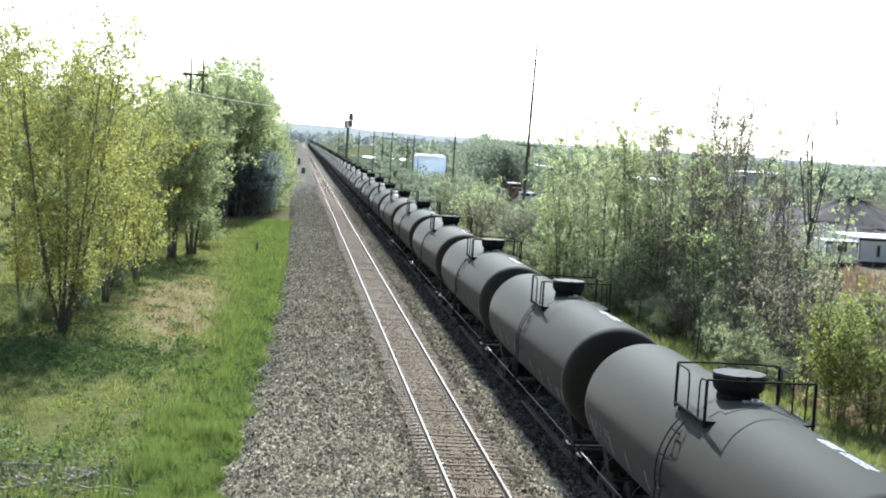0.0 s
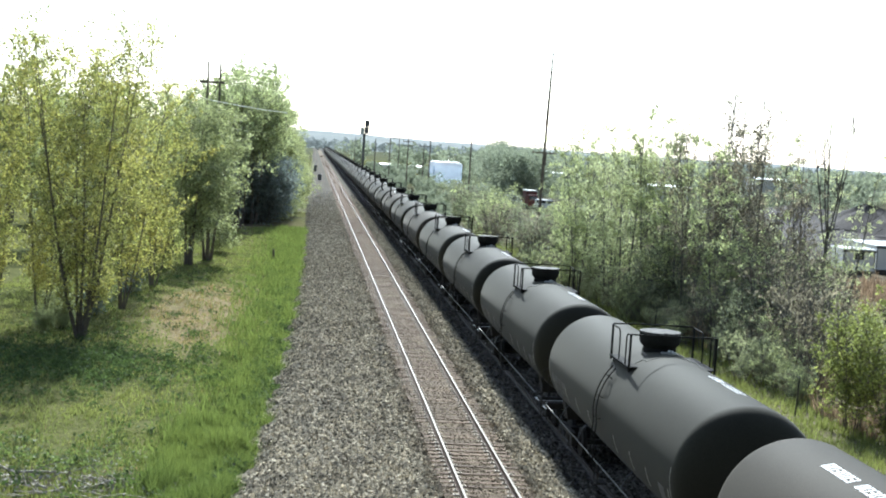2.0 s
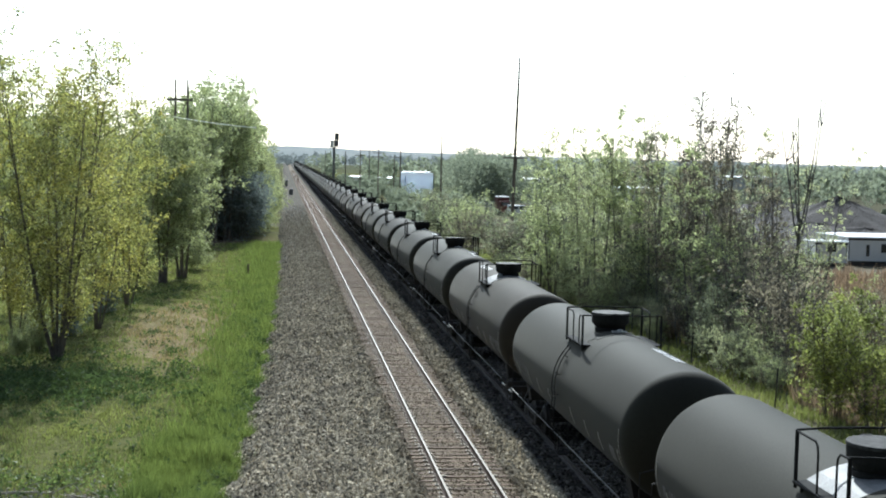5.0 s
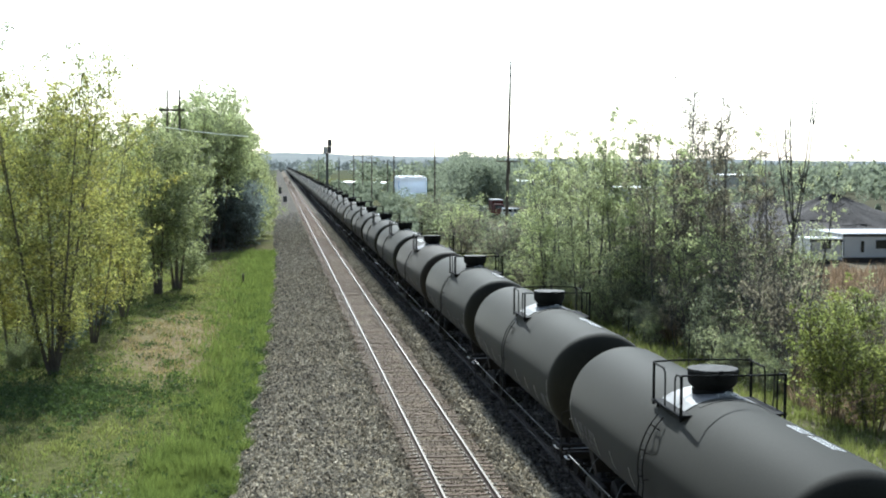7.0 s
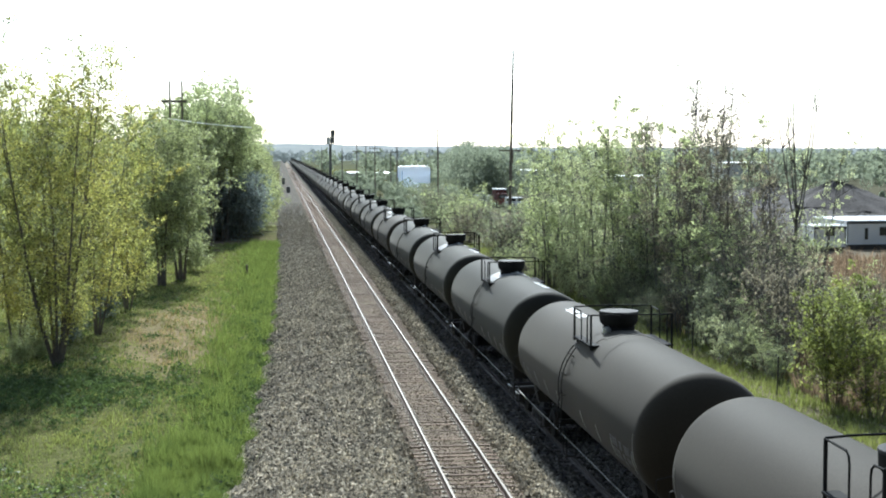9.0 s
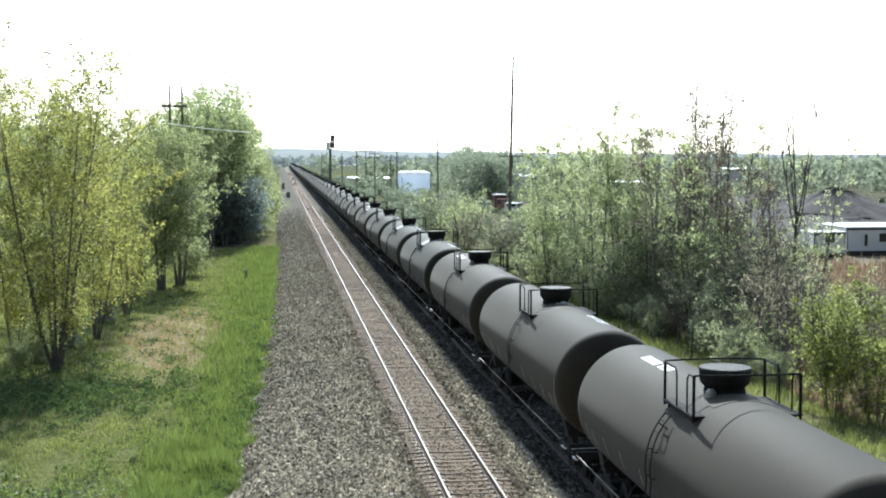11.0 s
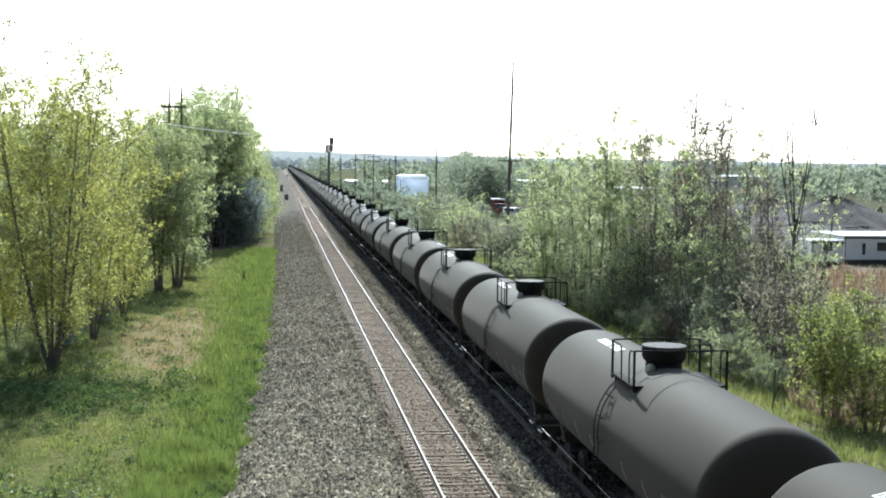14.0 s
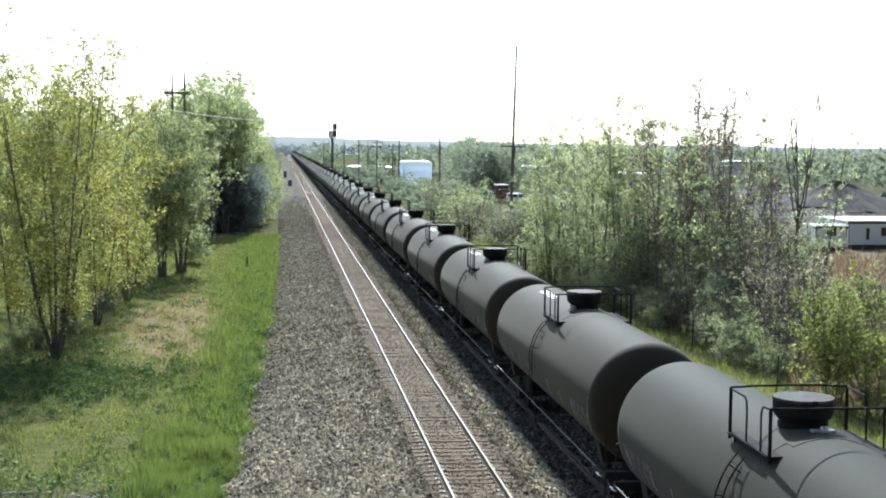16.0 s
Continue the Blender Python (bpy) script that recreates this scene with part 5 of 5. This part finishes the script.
def build_buildings():
    # arched fabric shed
    y = 370
    xa, xb, zt, zb = spot(703, y), spot(762, y), rise(291, y, 730), -1.2
    w = (xb - xa) / 2
    sh = thing("fabric_shed", "white fabric storage shed with rounded roof and blue-grey front", "shed", "", pose((xa + xb) / 2, y, zb, 0, 0, -5))
    H = zt - zb
    prof = [(-w, 0), (-w, H - 0.9), (-w + 0.25, H - 0.35), (-w + 0.8, H), (w - 0.8, H), (w - 0.25, H - 0.35), (w, H - 0.9), (w, 0)]
    g = Geo()
    for yy in (0, 16):
        g.v += [(x, yy, z) for x, z in prof]
    g.f = [(i, i + 1, i + 9, i + 8) for i in range(7)] + [tuple(range(8, 16))]
    g.m = [0] * 8
    part("cover", g, M_FABRIC, sh)
    part("front", Geo().quad_box(-w + 0.05, w - 0.05, -0.1, 0.02, 0, H - 1.35), M_BLUEGREY, sh, "blue-grey front curtain")
    part("front_band", Geo().quad_box(-w + 0.2, w - 0.2, -0.1, 0.02, H - 1.346, H - 0.25), M_FABRIC, sh)
    for x in (-w - 0.06, w - 0.1):
        part("corner_post", Geo().quad_box(x, x + 0.16, -0.25, -0.1, 0, H - 0.6, 0.02), M_DARK, sh)
    part("ridge_trim", Geo().quad_box(-w + 0.7, w - 0.7, -0.25, -0.1, H - 0.12, H + 0.02, 0.02), M_DARK, sh)
    part("centre_post", Geo().quad_box(-w + 1.3, -w + 1.5, -0.3, -0.1, 0, H - 1.2), M_DARK, sh)

    # long low white buildings far off
    def low_shed(px0, px1, top, bottom, y, label, roof=M_WHITE):
        a, b = spot(px0, y), spot(px1, y)
        z0, z1 = min(rise(bottom, y, px0), -0.9), rise(top, y, px0)
        o = thing("low_building", label, "building", "far low buildings", pose((a + b) / 2, y, -1.1))
        hw = (b - a) / 2
        part("wall", Geo().quad_box(-hw, hw, 0, 12, -0.2, z1 + 0.5), M_TRAILER, o)
        r = Geo()
        r.v = [(-hw - 0.4, -0.5, z1 + 0.5), (hw + 0.4, -0.5, z1 + 0.5), (hw + 0.4, 6, z1 + 0.85), (-hw - 0.4, 6, z1 + 0.85), (hw + 0.4, 12.5, z1 + 0.5), (-hw - 0.4, 12.5, z1 + 0.5),
               (-hw - 0.4, -0.5, z1 + 0.3), (hw + 0.4, -0.5, z1 + 0.3), (hw + 0.4, 12.5, z1 + 0.3), (-hw - 0.4, 12.5, z1 + 0.3)]
        r.f = [(0, 1, 2, 3), (3, 2, 4, 5), (0, 6, 7, 1), (5, 4, 8, 9), (6, 9, 8, 7), (1, 7, 8, 4, 2), (0, 3, 5, 9, 6)]
        r.m = [0] * 7
        part("roof", r, roof, o, "pale sloping roof")
        for k in range(int(hw * 2 / 6)):
            x = -hw + 3 + k * 6
            part("window", Geo().quad_box(x - 1, x + 1, -0.06, 0.02, 1.2, 2.3), M_GLASS, o)
        return o

    low_shed(612, 690, 300, 302, 520, "long low white building with a pale roof among scrub")
    low_shed(618, 634, 299, 303, 470, "small white building among scrub")
    low_shed(905, 965, 295, 303, 420, "long low white-roofed building beyond the yard")
    low_shed(1085, 1165, 306, 312, 330, "long white-roofed shed beyond the scrub")
    low_shed(1278, 1360, 283, 288, 420, "long white-roofed shed on the far rise")

    # two office trailers in the yard
    y = 138

    def trailer(px0, px1, top, bottom, yy, depth, turn, label, wins):
        a, b = spot(px0, yy), spot(px1, yy)
        z0, z1 = rise(bottom, yy, px0), rise(top, yy, px0)
        o = thing("site_trailer", label, "trailer", "site trailers", pose(a, yy, -1.2, 0, 0, turn))
        W, H = b - a, z1 + 1.2
        part("body", Geo().quad_box(0, W, 0, depth, 0.55, H, 0.04), M_TRAILER, o)
        part("roof", Geo().quad_box(-0.12, W + 0.12, -0.15, depth + 0.15, H + 0.003, H + 0.14, 0.03), M_WHITE, o, "bright white flat roof")
        part("roof_trim", Geo().quad_box(-0.06, W + 0.06, -0.06, -0.004, H - 0.22, H - 0.02), M_DARK, o, "dark eaves trim")
        # solid dark block stands in for the shade below the trailer
        part("skirt", Geo().quad_box(0.15, W - 0.15, 0.15, depth - 0.15, -0.1, 0.55), M_DARK, o, "dark block for the shade of the open underside")
        part("sill_trim", Geo().quad_box(-0.03, W + 0.03, -0.05, -0.004, 0.5, 0.66), M_WHITE, o)
        for x, z, w, h in wins:
            f = part("window", Geo().quad_box(x - 0.06, x + w + 0.06, -0.05, -0.004, z - 0.06, z + h + 0.06), M_DARK, o)
            part("pane", Geo().quad_box(x, x + w, -0.08, -0.054, z, z + h), M_GLASS, f)
        for x in (0.02, W - 0.1):
            part("corner_trim", Geo().quad_box(x, x + 0.08, -0.05, -0.004, 0.67, H - 0.23), M_DARK, o)
        return o

    trailer(1442, 1498, 400, 438, 136, 3.2, 0, "white site trailer with one window and dark trim", ((1.2, 1.7, 0.95, 0.7),))
    t = trailer(1500, 1640, 391, 445, 139, 9.0, 0, "large white site trailer with a bright flat roof", ((2.05, 1.1, 0.22, 1.1), (3.7, 1.5, 1.6, 0.8)))
    low_shed(1304, 1362, 428, 433, 132, "low white trailer roof behind the scrub")

    # spoil heaps
    rng = np.random.default_rng(77)
    for px, y, hgt, r, lab in ((1478, 215, rise(318, 215, 1478) + 1.2, 15, "dark conical heap of spoil"), (1360, 235, rise(325, 235, 1360) + 1.2, 22, "broad dark heap of spoil"), (1440, 190, rise(365, 190, 1440) + 1.2, 20, "low dark bank of spoil"),
                               (1530, 185, rise(372, 185, 1530) + 1.2, 16, "low dark bank of spoil"), (1250, 230, rise(345, 230, 1250) + 1.2, 22, "broad dark heap of spoil")):
        g = Geo()
        n, m = 12, 40
        for i in range(n + 1):
            for j in range(m):
                a = 6.283 * j / m
                q = i / n
                rr = r * q * (1 + 0.12 * math.sin(3 * a + px) + 0.06 * math.sin(7 * a))
                z = hgt * (1 - q) ** 1.05 * (1 + 0.06 * math.sin(5 * a + 4 * q)) + rng.normal() * 0.12 * (q > 0) - 0.1
                g.v.append((rr * math.cos(a), rr * math.sin(a), z))
        g.f = [(i * m + j, i * m + (j + 1) % m, (i + 1) * m + (j + 1) % m, (i + 1) * m + j) for i in range(n) for j in range(m)]
        g.m = [0] * len(g.f)
        o = new("spoil_tip", g.mesh("spoil_tip", M_SOIL, True))
        o.matrix_basis = pose(spot(px, y), y, -1.2)
        tagged(o, lab, "spoil", "spoil tips")

    # red truck and scrap in the yard
    y = 255
    t = thing("dump_truck", "small red truck parked in the yard", "truck", "", pose(spot(888, y), y, -1.2))
    part("cab", Geo().quad_box(-0.95, 0.95, -1.2, 0.6, 0.6, 2.7, 0.15), M_RED, t)
    part("windscreen", Geo().quad_box(-0.8, 0.8, -1.23, -1.17, 1.8, 2.5), M_GLASS, t)
    part("load_bed", Geo().quad_box(-1.05, 1.05, 0.7, 5.0, 0.9, 3.3, 0.05), M_RED, t)
    part("load_cover", Geo().quad_box(-1.08, 1.08, 0.68, 5.02, 3.304, 3.52, 0.04), M_TRAILER, t, "pale load cover")
    for x in (-0.95, 0.95):
        for yy in (-0.6, 3.8):
            part("wheel", Geo().lathe([(-0.15, 0.3), (-0.14, 0.48), (0.14, 0.48), (0.15, 0.3)], "x", (x, yy, 0.48), 16), M_DARK, t)

    # pale vans parked beside it
    for px, y, turn in ((855, 262, 70), (913, 250, 35), (838, 272, 85)):
        v = thing("parked_van", "small pale grey van parked in the yard", "van", "vans in the yard", pose(spot(px, y), y, -1.2, 0, 0, turn))
        part("body", Geo().quad_box(-0.9, 0.9, -2.3, 2.3, 0.4, 1.25, 0.12), M_TRAILER, v)
        part("cabin", Geo().quad_box(-0.82, 0.82, -1.1, 2.2, 1.254, 2.1, 0.15), M_TRAILER, v)
        part("windscreen", Geo().quad_box(-0.7, 0.7, -1.16, -1.1, 1.35, 1.95), M_GLASS, v)
        for x in (-0.84, 0.84):
            part("side_window", Geo().quad_box(x - 0.02, x + 0.02, -0.8, 1.6, 1.4, 1.9), M_GLASS, v)
            for yy in (-1.4, 1.4):
                part("wheel", Geo().lathe([(-0.1, 0.2), (-0.09, 0.34), (0.09, 0.34), (0.1, 0.2)], "x", (x, yy, 0.34), 16), M_DARK, v)


build_ground()
build_bed()
build_poles()
build_buildings()
build_far_woods()
build_hills()
build_left_trees()
build_right_scrub()
build_grass()
build_deadwood()
build_stones()
build_train()
build_track(0.0, True)
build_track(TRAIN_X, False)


def motions():
    """The train rolls away from the bridge, gaining a little speed."""
    times = [i / FPS for i in range(16 * FPS + 1)]
    for k, car in CARS.items():
        if -12 < k < 3:
            # wheels of the cars that pass closest
            way = 1 if k in TURNED else -1
            for o in car.children_recursive:
                if o.name.startswith("wheelset"):
                    x, y, z = o.matrix_basis.translation
                    walk(o, [(t, pose(x, y, z, way * math.degrees((13.05 * t + 0.025 * t * t) / 0.457))) for t in times])
        turn = 180 if k in TURNED else 0
        walk(car, [(t, pose(TRAIN_X, train_y(k, t), 0, 0, 0, turn)) for t in (0, 2, 4, 6, 8, 10, 12, 14, 16)])


motions()
